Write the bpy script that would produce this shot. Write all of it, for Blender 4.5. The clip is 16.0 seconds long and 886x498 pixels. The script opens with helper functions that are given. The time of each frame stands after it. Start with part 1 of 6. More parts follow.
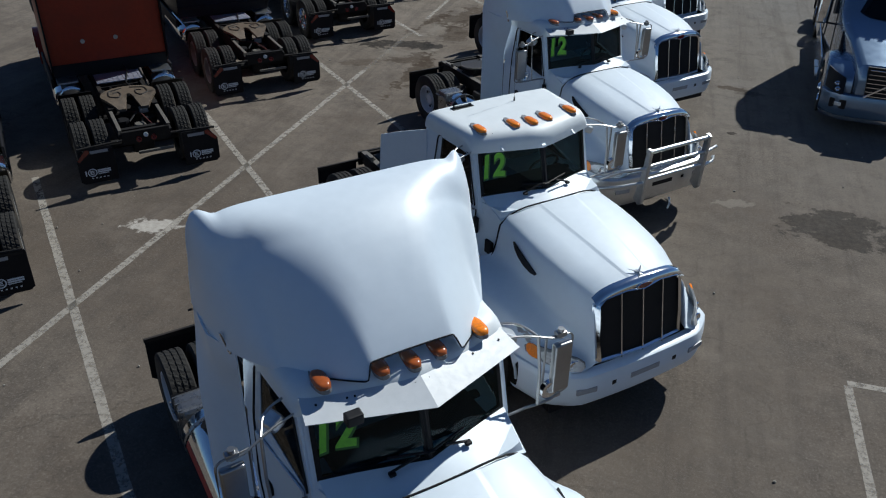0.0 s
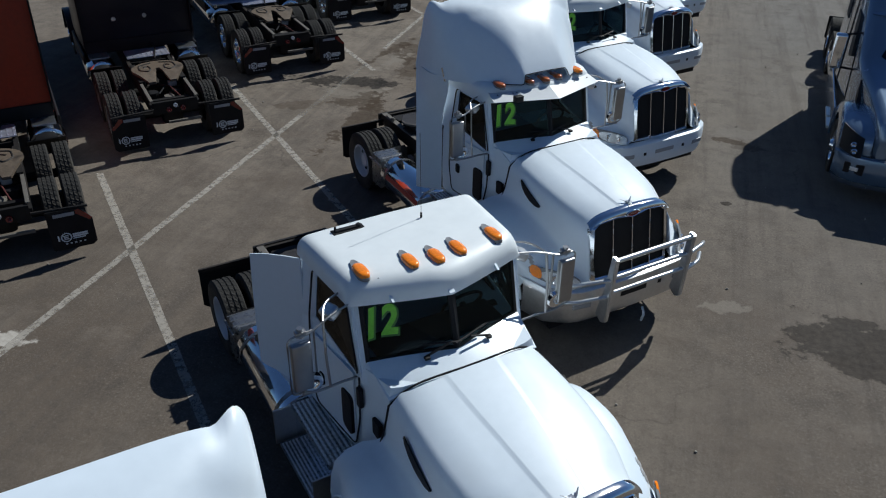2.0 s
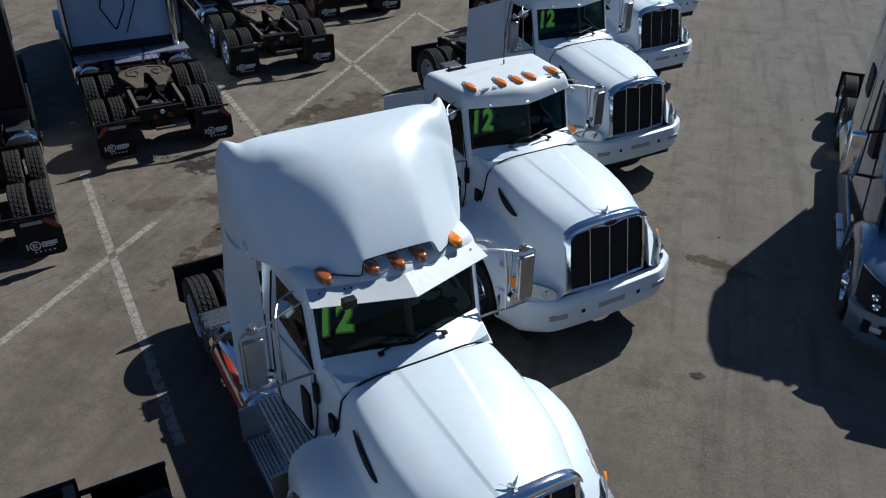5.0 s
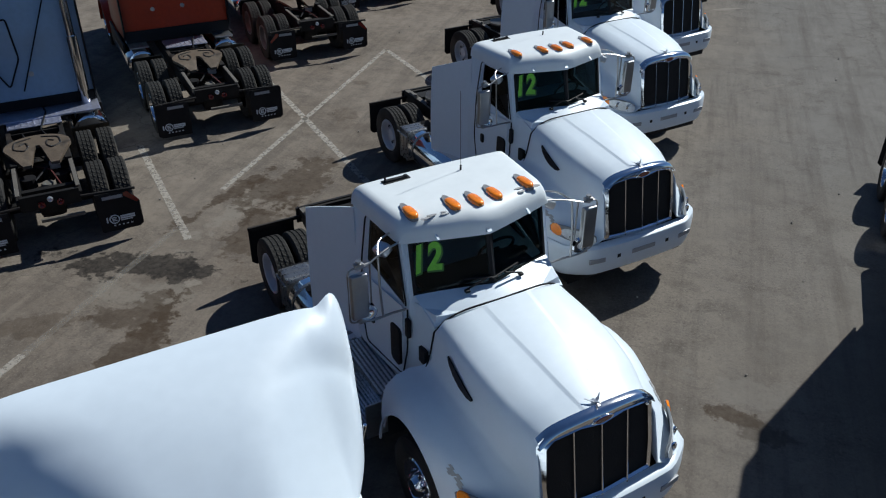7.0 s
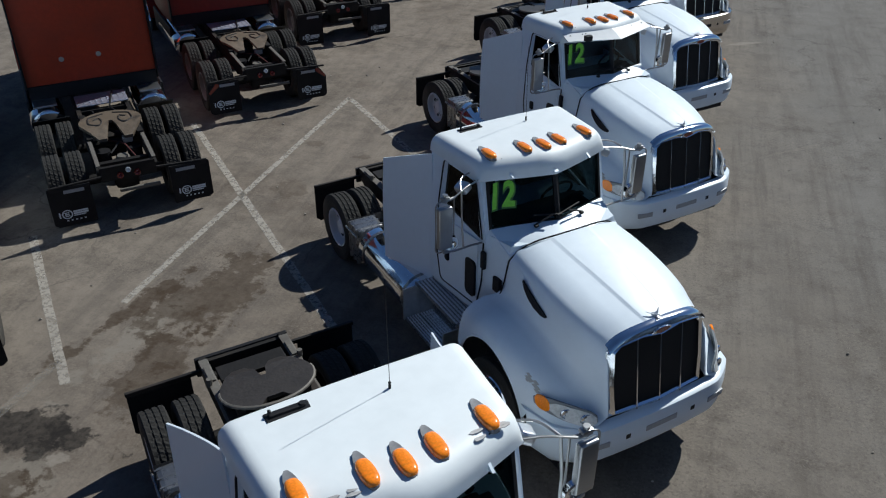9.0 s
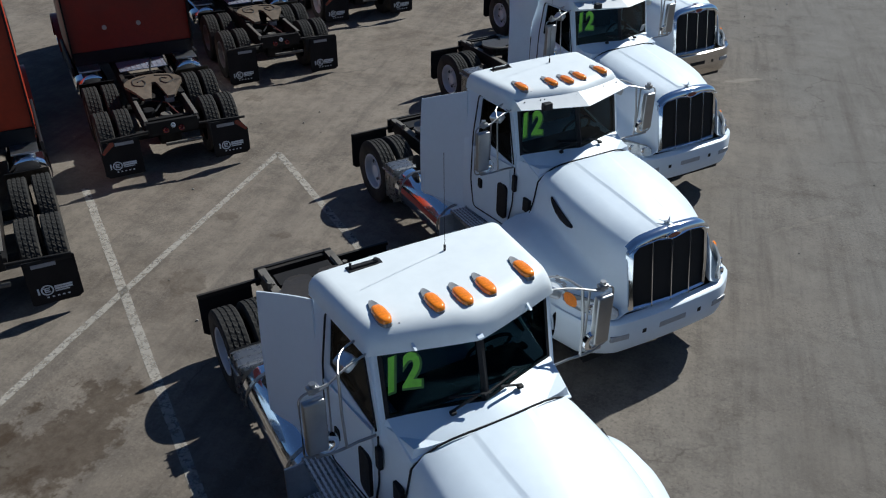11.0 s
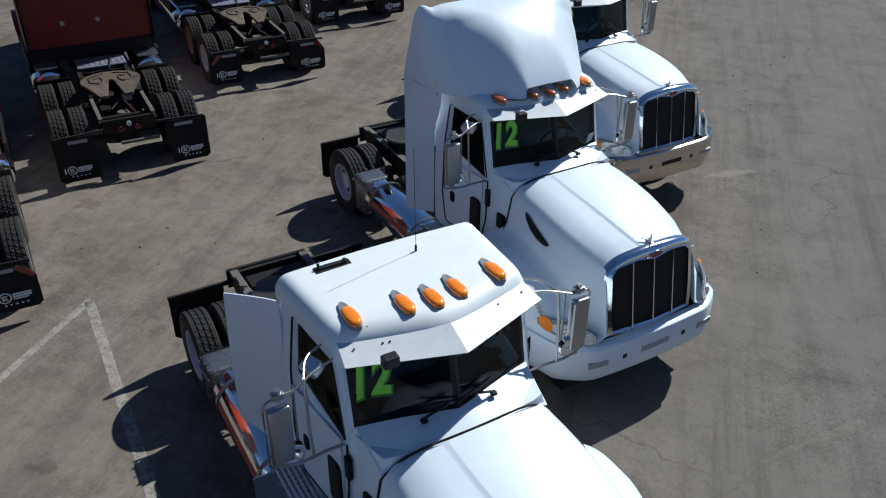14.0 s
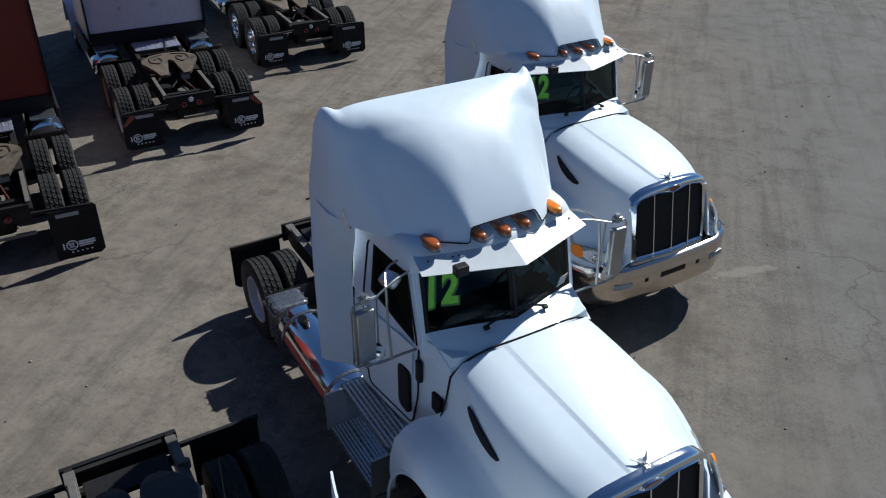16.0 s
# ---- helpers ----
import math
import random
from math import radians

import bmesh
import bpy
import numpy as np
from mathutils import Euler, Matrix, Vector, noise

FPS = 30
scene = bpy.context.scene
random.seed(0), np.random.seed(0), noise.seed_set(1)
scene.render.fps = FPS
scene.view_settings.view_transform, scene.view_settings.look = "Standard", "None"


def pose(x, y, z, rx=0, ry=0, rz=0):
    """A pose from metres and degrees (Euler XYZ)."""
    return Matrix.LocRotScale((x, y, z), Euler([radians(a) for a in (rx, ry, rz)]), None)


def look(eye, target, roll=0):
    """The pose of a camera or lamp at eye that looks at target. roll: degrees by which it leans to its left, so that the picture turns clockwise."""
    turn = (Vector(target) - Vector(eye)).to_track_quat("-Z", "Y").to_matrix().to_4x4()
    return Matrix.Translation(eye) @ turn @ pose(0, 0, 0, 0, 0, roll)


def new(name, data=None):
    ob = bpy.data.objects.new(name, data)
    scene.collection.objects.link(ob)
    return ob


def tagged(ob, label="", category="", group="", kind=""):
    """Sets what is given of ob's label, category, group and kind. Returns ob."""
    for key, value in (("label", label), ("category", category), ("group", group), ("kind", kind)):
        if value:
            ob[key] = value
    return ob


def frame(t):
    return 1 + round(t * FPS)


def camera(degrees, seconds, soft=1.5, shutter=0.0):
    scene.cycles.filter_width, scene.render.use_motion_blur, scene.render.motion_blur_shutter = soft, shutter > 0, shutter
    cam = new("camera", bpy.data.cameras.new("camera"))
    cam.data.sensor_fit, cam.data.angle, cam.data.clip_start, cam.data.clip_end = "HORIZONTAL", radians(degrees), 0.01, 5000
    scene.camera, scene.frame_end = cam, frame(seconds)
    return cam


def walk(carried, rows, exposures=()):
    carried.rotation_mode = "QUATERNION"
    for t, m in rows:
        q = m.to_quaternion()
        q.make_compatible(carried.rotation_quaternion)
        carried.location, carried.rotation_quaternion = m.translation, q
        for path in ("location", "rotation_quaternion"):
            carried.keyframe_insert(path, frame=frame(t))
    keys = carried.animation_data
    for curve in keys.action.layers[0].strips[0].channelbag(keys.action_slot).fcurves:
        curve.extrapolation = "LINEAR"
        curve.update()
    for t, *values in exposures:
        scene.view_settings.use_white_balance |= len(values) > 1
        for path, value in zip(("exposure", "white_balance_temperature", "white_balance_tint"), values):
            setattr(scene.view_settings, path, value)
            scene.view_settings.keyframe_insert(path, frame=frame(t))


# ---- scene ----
cam = camera(56.5, 16.0, 1.15)
PATH = [
    (0, (0.394, -1.376, 6.918), (-0.062, 0.269, 5.874), 1.0),
    (0.5, (0.434, -0.585, 6.933), (-0.026, 1.059, 5.891), 1.0),
    (1, (0.459, 0.292, 6.909), (-0.001, 1.935, 5.865), 1.1),
    (1.5, (0.497, 1.174, 6.901), (0.035, 2.813, 5.854), 1.1),
    (2, (0.627, 2.151, 6.883), (0.162, 3.787, 5.831), 1.1),
    (2.5, (0.769, 3.079, 6.911), (0.302, 4.711, 5.854), 1.0),
    (3, (0.924, 4.018, 6.95), (0.454, 5.645, 5.887), 0.9),
    (5.5, (1.091, 8.074, 6.928), (0.605, 9.695, 5.862), 0.6),
    (6, (0.981, 8.985, 6.918), (0.495, 10.607, 5.853), 0.6),
    (6.5, (0.857, 9.833, 6.884), (0.371, 11.455, 5.82), 0.5),
    (7, (0.728, 10.757, 6.86), (0.24, 12.378, 5.794), 0.4),
    (7.5, (0.577, 11.616, 6.821), (0.089, 13.237, 5.756), 0.5),
    (8, (0.424, 12.533, 6.818), (-0.063, 14.152, 5.75), 0.4),
    (10.5, (0.133, 16.729, 6.621), (-0.346, 18.352, 5.556), 0.4),
    (11, (0.198, 17.513, 6.583), (-0.277, 19.137, 5.517), 0.4),
    (11.5, (0.236, 18.248, 6.544), (-0.234, 19.873, 5.478), 0.4),
    (12, (0.288, 19.157, 6.496), (-0.178, 20.784, 5.432), 0.5),
    (12.5, (0.312, 20.015, 6.487), (-0.151, 21.644, 5.424), 0.6),
    (13, (0.321, 20.922, 6.469), (-0.138, 22.553, 5.406), 0.6),
    (13.5, (0.298, 21.733, 6.437), (-0.156, 23.366, 5.375), 0.8),
    (14, (0.282, 22.566, 6.419), (-0.17, 24.199, 5.357), 0.8),
    (14.5, (0.234, 23.323, 6.411), (-0.216, 24.956, 5.348), 0.8),
    (15, (0.162, 24.185, 6.406), (-0.289, 25.82, 5.346), 0.7),
    (15.5, (0.091, 24.96, 6.419), (-0.357, 26.596, 5.359), 0.6),
    (16, (0.113, 25.788, 6.36), (-0.337, 27.424, 5.303), 0.6),
]
walk(cam, [(t, look(eye, target, roll)) for t, eye, target, roll in PATH],
     [(0.0, -0.06, 6200, 10), (3.0, -0.08, 6200, 10), (5.5, 0.04, 6150, 10), (8.0, 0.02, 6250, 10), (10.5, 0.15, 6200, 10), (16.0, 0.18, 6100, 10)])
# ---- light ----
SUN_AZ, SUN_EL = 27.5, 43.0
world = bpy.data.worlds.new("sky_world")
scene.world = world
world.use_nodes = True
wn = world.node_tree.nodes
sky = wn.new("ShaderNodeTexSky")
sky.sky_type, sky.sun_disc = "NISHITA", False
sky.sun_elevation, sky.sun_rotation = radians(SUN_EL), radians(SUN_AZ)
sky.air_density, sky.dust_density, sky.ozone_density = 1.0, 0.05, 9.0
world.node_tree.links.new(sky.outputs[0], wn["Background"].inputs[0])
wn["Background"].inputs[1].default_value = 0.052
sun = new("sun", bpy.data.lights.new("sun", "SUN"))
sun.data.energy, sun.data.angle, sun.data.color = 4.9, radians(0.6), (0.955, 0.96, 0.885)
to_sun = Vector((math.sin(radians(SUN_AZ)) * math.cos(radians(SUN_EL)), math.cos(radians(SUN_AZ)) * math.cos(radians(SUN_EL)), math.sin(radians(SUN_EL))))
sun.matrix_world = look(to_sun * 60, (0, 0, 0))


# ---- materials ----
def material(name, color, rough=0.5, metal=0.0, coat=0.0, vary=0.12, scale=6.0, bump=0.0, bump_scale=60.0, dirt=None, dirt_amount=0.0):
    """A painted or bare surface with two scales of variation and fine relief."""
    m = bpy.data.materials.new(name)
    m.use_nodes = True
    n, l = m.node_tree.nodes, m.node_tree.links
    b = n["Principled BSDF"]
    b.inputs["Roughness"].default_value, b.inputs["Metallic"].default_value = rough, metal
    b.inputs["Coat Weight"].default_value = coat
    b.inputs["Coat Roughness"].default_value = 0.06
    if metal < 0.1 and max(color) < 0.06:
        b.inputs["Specular IOR Level"].default_value = 0.25
    co = n.new("ShaderNodeTexCoord")
    big, fine = n.new("ShaderNodeTexNoise"), n.new("ShaderNodeTexNoise")
    big.inputs["Scale"].default_value, fine.inputs["Scale"].default_value = scale * 0.25, scale * 4
    big.inputs["Detail"].default_value = fine.inputs["Detail"].default_value = 5
    for t in (big, fine):
        l.new(co.outputs["Object"], t.inputs["Vector"])
    add = n.new("ShaderNodeMath")
    l.new(big.outputs["Fac"], add.inputs[0]), l.new(fine.outputs["Fac"], add.inputs[1])
    mr = n.new("ShaderNodeMapRange")
    mr.inputs["From Min"].default_value, mr.inputs["From Max"].default_value = 0.6, 1.4
    mr.inputs["To Min"].default_value, mr.inputs["To Max"].default_value = 1 - vary, 1 + vary
    l.new(add.outputs[0], mr.inputs["Value"])
    mul = n.new("ShaderNodeVectorMath")
    mul.operation = "SCALE"
    mul.inputs[0].default_value = color
    l.new(mr.outputs[0], mul.inputs["Scale"])
    out = mul.outputs[0]
    if dirt:
        mask = n.new("ShaderNodeMapRange")
        mask.inputs["From Min"].default_value, mask.inputs["From Max"].default_value = 0.5, 0.72
        mask.inputs["To Max"].default_value = dirt_amount
        l.new(big.outputs["Fac"], mask.inputs["Value"])
        mix = n.new("ShaderNodeMix")
        mix.data_type = "RGBA"
        mix.inputs["B"].default_value = (*dirt, 1)
        l.new(mask.outputs[0], mix.inputs["Factor"]), l.new(out, mix.inputs["A"])
        out = mix.outputs["Result"]
    l.new(out, b.inputs["Base Color"])
    rr = n.new("ShaderNodeMapRange")
    rr.inputs["To Min"].default_value, rr.inputs["To Max"].default_value = max(0.02, rough * 0.75), min(1, rough * 1.3)
    l.new(fine.outputs["Fac"], rr.inputs["Value"]), l.new(rr.outputs[0], b.inputs["Roughness"])
    if bump:
        bn, bt = n.new("ShaderNodeBump"), n.new("ShaderNodeTexNoise")
        bt.inputs["Scale"].default_value = bump_scale
        l.new(co.outputs["Object"], bt.inputs["Vector"])
        bn.inputs["Strength"].default_value, bn.inputs["Distance"].default_value = bump, 0.01
        l.new(bt.outputs["Fac"], bn.inputs["Height"]), l.new(bn.outputs[0], b.inputs["Normal"])
    return m


def glass(name, tint, clear):
    m = bpy.data.materials.new(name)
    m.use_nodes = True
    n, l = m.node_tree.nodes, m.node_tree.links
    out = n["Material Output"]
    n.remove(n["Principled BSDF"])
    tr, gl, mix, lw = n.new("ShaderNodeBsdfTransparent"), n.new("ShaderNodeBsdfGlossy"), n.new("ShaderNodeMixShader"), n.new("ShaderNodeLayerWeight")
    tr.inputs[0].default_value = (*[c * clear for c in tint], 1)
    gl.inputs["Roughness"].default_value = 0.03
    lw.inputs["Blend"].default_value = 0.5
    pw, ad = n.new("ShaderNodeMath"), n.new("ShaderNodeMath")
    pw.operation, ad.operation = "POWER", "MULTIPLY_ADD"
    pw.inputs[1].default_value, ad.inputs[1].default_value, ad.inputs[2].default_value = 5.0, 0.9, 0.035
    l.new(lw.outputs["Facing"], pw.inputs[0]), l.new(pw.outputs[0], ad.inputs[0]), l.new(ad.outputs[0], mix.inputs[0])
    l.new(tr.outputs[0], mix.inputs[1]), l.new(gl.outputs[0], mix.inputs[2])
    l.new(mix.outputs[0], out.inputs[0])
    return m


WHITE = material("white_truck_paint", (0.66, 0.74, 0.82), 0.40, coat=0.15, vary=0.03, scale=3, dirt=(0.60, 0.62, 0.62), dirt_amount=0.25, bump=0.02, bump_scale=30)
ROOFW = material("weathered_white_roof_paint", (0.70, 0.745, 0.77), 0.48, coat=0.08, vary=0.05, scale=2, dirt=(0.47, 0.44, 0.37), dirt_amount=0.5, bump=0.03, bump_scale=26)
CHROME = material("chrome", (0.80, 0.81, 0.83), 0.10, metal=1.0, vary=0.05, bump=0.05, bump_scale=14)
BRONZE = material("tarnished_chrome", (0.62, 0.56, 0.50), 0.14, metal=1.0, vary=0.06, bump=0.05, bump_scale=10)
ALU = material("brushed_aluminium", (0.62, 0.63, 0.64), 0.33, metal=0.9, vary=0.12, bump=0.1, bump_scale=40)
STEEL = material("galvanised_steel", (0.42, 0.42, 0.42), 0.5, metal=0.5, vary=0.2, dirt=(0.16, 0.13, 0.1), dirt_amount=0.6)
BLACK = material("black_plastic", (0.009, 0.009, 0.011), 0.55, vary=0.3, bump=0.1)
FLAP = material("black_mudflap_rubber", (0.006, 0.006, 0.008), 0.7, vary=0.3, dirt=(0.03, 0.027, 0.025), dirt_amount=0.3)
FRAME = material("black_chassis_paint", (0.010, 0.009, 0.009), 0.6, vary=0.4, dirt=(0.06, 0.045, 0.035), dirt_amount=0.45, bump=0.2, bump_scale=25)
GREASE = material("rusty_greased_plate", (0.135, 0.103, 0.075), 0.55, metal=0.3, vary=0.5, scale=14, dirt=(0.03, 0.025, 0.022), dirt_amount=0.95, bump=0.3, bump_scale=18)
DKPLATE = material("dark_greased_plate", (0.036, 0.031, 0.028), 0.45, metal=0.2, vary=0.4, scale=12, dirt=(0.016, 0.014, 0.013), dirt_amount=0.8, bump=0.3, bump_scale=18)
RUBBER = material("tyre_rubber", (0.022, 0.021, 0.020), 0.8, vary=0.3, scale=4, dirt=(0.115, 0.098, 0.078), dirt_amount=0.6, bump=0.3, bump_scale=50)
RIMW = material("white_wheel_paint", (0.62, 0.63, 0.66), 0.45, vary=0.08, dirt=(0.25, 0.22, 0.19), dirt_amount=0.5)
# rim paint greyed down to hold the shade, with dirt over it
RIMG = material("shaded_dusty_wheel", (0.22, 0.22, 0.225), 0.5, metal=0.3, vary=0.2, dirt=(0.10, 0.085, 0.07), dirt_amount=0.7)
RIMR = material("rusty_red_wheel", (0.40, 0.20, 0.17), 0.55, vary=0.2, dirt=(0.25, 0.2, 0.18), dirt_amount=0.5)
GRILLE = material("dark_grille_mesh", (0.014, 0.013, 0.013), 0.65, vary=0.3, bump=0.5, bump_scale=90)
AMBER = material("amber_lens", (0.92, 0.24, 0.008), 0.2, coat=0.6, vary=0.32, scale=16)
# amber lens with the fairing's shade put into its colour
AMBER_SHADE = material("shaded_amber_lens", (0.36, 0.085, 0.016), 0.2, coat=0.6, vary=0.2, scale=12)
REDL = material("red_lens", (0.17, 0.016, 0.012), 0.2, coat=0.5, vary=0.2, scale=12)
LENS = material("headlight_lens", (0.68, 0.70, 0.71), 0.12, metal=0.25, coat=0.8, vary=0.35, scale=9)
REDSTRIPE = material("red_reflective_tape", (0.42, 0.035, 0.028), 0.4, vary=0.2)
WHTAPE = material("grey_reflective_tape", (0.30, 0.31, 0.33), 0.4, vary=0.2)
GREEN = material("green_window_paint", (0.22, 0.62, 0.05), 0.6, vary=0.2, scale=8)
DKGREEN = material("dark_green_outline", (0.05, 0.16, 0.03), 0.6, vary=0.2, scale=8)
LOGO = material("white_flap_print", (0.62, 0.68, 0.72), 0.6, vary=0.1)
DARKIN = material("dark_cab_trim", (0.03, 0.031, 0.034), 0.7, vary=0.3)
SEATM = material("grey_seat_fabric", (0.045, 0.045, 0.05), 0.85, vary=0.2, bump=0.2)
BLUEGREY = material("metallic_blue_grey_paint", (0.15, 0.225, 0.33), 0.24, metal=0.55, coat=1.0, vary=0.03, scale=1)
GLASS = glass("tinted_glass", (0.50, 0.78, 0.84), 0.68)
SIDEGLASS = glass("dark_side_glass", (0.7, 0.76, 0.76), 0.18)
VISOR = material("chalky_visor_paint", (0.58, 0.61, 0.64), 0.45, vary=0.05, scale=4, dirt=(0.45, 0.46, 0.47), dirt_amount=0.25, bump=0.06, bump_scale=25)
RIB = material("bright_step_ribs", (0.75, 0.77, 0.80), 0.30, metal=1.0, vary=0.2, scale=30)
DKSTEEL = material("dark_polished_steel", (0.30, 0.30, 0.30), 0.28, metal=0.85, vary=0.3, dirt=(0.05, 0.045, 0.04), dirt_amount=0.5)
HOSE = material("dull_red_hose", (0.07, 0.012, 0.010), 0.6, vary=0.3)
LAMPBASE = material("grey_lamp_base", (0.21, 0.215, 0.225), 0.4, metal=0.4, vary=0.3)
RAILTOP = material("scuffed_rail_steel", (0.125, 0.115, 0.102), 0.6, metal=0.2, vary=0.3, scale=9, dirt=(0.06, 0.05, 0.042), dirt_amount=0.7)
DECK = material("polished_deck_plate", (0.52, 0.54, 0.66), 0.48, metal=1.0, vary=0.2, bump=0.3, bump_scale=60)
MHEAD = material("polished_mirror_shell", (0.36, 0.36, 0.36), 0.34, metal=0.95, vary=0.1, scale=3)
LIGHTRIM = material("grey_lamp_rim", (0.16, 0.17, 0.18), 0.5, vary=0.2)
MIRROR = material("mirror_glass", (0.85, 0.86, 0.88), 0.03, metal=1.0, vary=0.02)
ORANGE = material("faded_orange_paint", (0.37, 0.030, 0.005), 0.42, coat=0.05, vary=0.22, scale=3, dirt=(0.10, 0.02, 0.01), dirt_amount=0.6)
REDP = material("dark_red_paint", (0.20, 0.015, 0.005), 0.45, coat=0.05, vary=0.25, scale=3, dirt=(0.05, 0.012, 0.008), dirt_amount=0.7)
NAVY = material("black_navy_paint", (0.008, 0.009, 0.016), 0.4, coat=0.15, vary=0.2, scale=3)
LIGHTB = material("pale_blue_white_paint", (0.36, 0.51, 0.68), 0.34, coat=0.4, vary=0.1, scale=3, dirt=(0.25, 0.27, 0.3), dirt_amount=0.5)
LAVEND = material("grey_white_paint", (0.62, 0.61, 0.68), 0.38, coat=0.3, vary=0.1, scale=3, dirt=(0.3, 0.28, 0.3), dirt_amount=0.5)


def ground_material():
    """Worn asphalt: aggregate, patches, tyre streaks, cracks, and oil and dust stains of their own shapes."""
    m = bpy.data.materials.new("worn_asphalt")
    m.use_nodes = True
    n, l = m.node_tree.nodes, m.node_tree.links
    b = n["Principled BSDF"]
    co = n.new("ShaderNodeTexCoord")

    def tex(scale, detail=6.0, rough=0.55, vec=None):
        t = n.new("ShaderNodeTexNoise")
        t.inputs["Scale"].default_value, t.inputs["Detail"].default_value, t.inputs["Roughness"].default_value = scale, detail, rough
        l.new(vec or co.outputs["Object"], t.inputs["Vector"])
        return t.outputs["Fac"]

    def rng(v, a, c, lo, hi):
        t = n.new("ShaderNodeMapRange")
        for k, x in zip(("From Min", "From Max", "To Min", "To Max"), (a, c, lo, hi)):
            t.inputs[k].default_value = x
        l.new(v, t.inputs["Value"])
        return t.outputs[0]

    def mixc(f, a, c):
        t = n.new("ShaderNodeMix")
        t.data_type = "RGBA"
        l.new(f, t.inputs["Factor"])
        for k, v in (("A", a), ("B", c)):
            if isinstance(v, tuple):
                t.inputs[k].default_value = (*v, 1)
            else:
                l.new(v, t.inputs[k])
        return t.outputs["Result"]

    def math2(op, a, c):
        t = n.new("ShaderNodeMath")
        t.operation = op
        for k, v in enumerate((a, c)):
            if isinstance(v, (int, float)):
                t.inputs[k].default_value = v
            else:
                l.new(v, t.inputs[k])
        return t.outputs[0]

    sep = n.new("ShaderNodeSeparateXYZ")
    l.new(co.outputs["Object"], sep.inputs[0])
    grain = tex(120, 3)
    mid = tex(2.2, 8, 0.65)
    broad = tex(0.16, 4)
    col = mixc(rng(broad, 0.35, 0.65, 0, 1), (0.096, 0.075, 0.059), (0.122, 0.100, 0.081))
    # the surface is darker at the near end and paler at the far end
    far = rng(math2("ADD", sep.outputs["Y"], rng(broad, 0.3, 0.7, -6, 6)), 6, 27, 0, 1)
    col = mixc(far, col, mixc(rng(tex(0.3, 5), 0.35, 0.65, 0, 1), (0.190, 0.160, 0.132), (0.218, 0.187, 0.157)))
    col = mixc(rng(mid, 0.45, 0.78, 0, 0.65), col, (0.066, 0.054, 0.046))
    col = mixc(rng(tex(7.0, 6, 0.7), 0.50, 0.70, 0, 0.42), col, (0.070, 0.058, 0.050))
    col = mixc(rng(tex(16.0, 4, 0.65), 0.56, 0.74, 0, 0.40), col, (0.19, 0.17, 0.15))
    col = mixc(rng(tex(0.7, 7, 0.7), 0.52, 0.70, 0, 0.45), col, (0.22, 0.185, 0.155))
    col = mixc(rng(tex(0.45, 9, 0.75), 0.50, 0.64, 0, 0.62), col, (0.075, 0.056, 0.043))
    # the drive lane is greyer
    lane = rng(math2("ADD", sep.outputs["X"], rng(broad, 0.3, 0.7, -1.5, 1.5)), -1.0, 3.5, 0, 1)
    lane = math2("MULTIPLY", lane, rng(sep.outputs["Y"], 10, 26, 0.1, 0.9))
    col = mixc(lane, col, mixc(rng(tex(0.9, 8, 0.7), 0.35, 0.65, 0, 1), (0.123, 0.117, 0.110), (0.162, 0.154, 0.146)))
    # long sweeping tyre streaks, along the lane and into the bays
    for turn, sc, k in ((0.35, (1.6, 0.10, 1), 0.55), (0.80, (2.4, 0.14, 1), 0.58), (-0.05, (3.2, 0.08, 1), 0.24), (-0.75, (1.1, 0.16, 1), 0.40)):
        mp = n.new("ShaderNodeMapping")
        mp.inputs["Rotation"].default_value, mp.inputs["Scale"].default_value = (0, 0, turn), sc
        l.new(co.outputs["Object"], mp.inputs["Vector"])
        col = mixc(rng(tex(1.3, 6, 0.62, mp.outputs[0]), 0.54, 0.74, 0, k), col, (0.060, 0.050, 0.045))
    wob = n.new("ShaderNodeTexNoise")
    wob.inputs["Scale"].default_value, wob.inputs["Detail"].default_value = 1.4, 6
    l.new(co.outputs["Object"], wob.inputs["Vector"])
    # fine cracks
    vor = n.new("ShaderNodeTexVoronoi")
    vor.feature = "DISTANCE_TO_EDGE"
    vor.inputs["Scale"].default_value = 0.32
    dis = n.new("ShaderNodeVectorMath")
    dis.operation = "ADD"
    l.new(co.outputs["Object"], dis.inputs[0]), l.new(wob.outputs["Color"], dis.inputs[1])
    l.new(dis.outputs[0], vor.inputs["Vector"])
    crack = math2("MULTIPLY", rng(vor.outputs["Distance"], 0.0, 0.008, 1, 0), rng(broad, 0.48, 0.6, 0, 0.55))
    col = mixc(crack, col, (0.04, 0.034, 0.03))
    col = mixc(rng(grain, 0.42, 0.72, 0, 0.34), col, (0.22, 0.20, 0.175))
    col = mixc(rng(tex(60, 2), 0.60, 0.72, 0, 0.5), col, (0.05, 0.043, 0.038))
    # worn stretches where the binder has gone and the grit lies bare
    worn = rng(tex(0.38, 5, 0.6), 0.42, 0.60, 0.35, 1.0)
    col = mixc(math2("MULTIPLY", rng(tex(1.7, 8, 0.70), 0.48, 0.66, 0, 0.62), worn), col, (0.066, 0.057, 0.050))
    col = mixc(math2("MULTIPLY", rng(tex(30, 3, 0.7), 0.52, 0.66, 0, 0.34), worn), col, (0.27, 0.235, 0.20))
    col = mixc(math2("MULTIPLY", rng(tex(22, 3, 0.7), 0.52, 0.66, 0, 0.36), worn), col, (0.040, 0.033, 0.028))
    # x, y, half sizes, turn, colour, strength
    brown, wet, pale = (0.046, 0.031, 0.020), (0.018, 0.016, 0.015), (0.24, 0.215, 0.185)
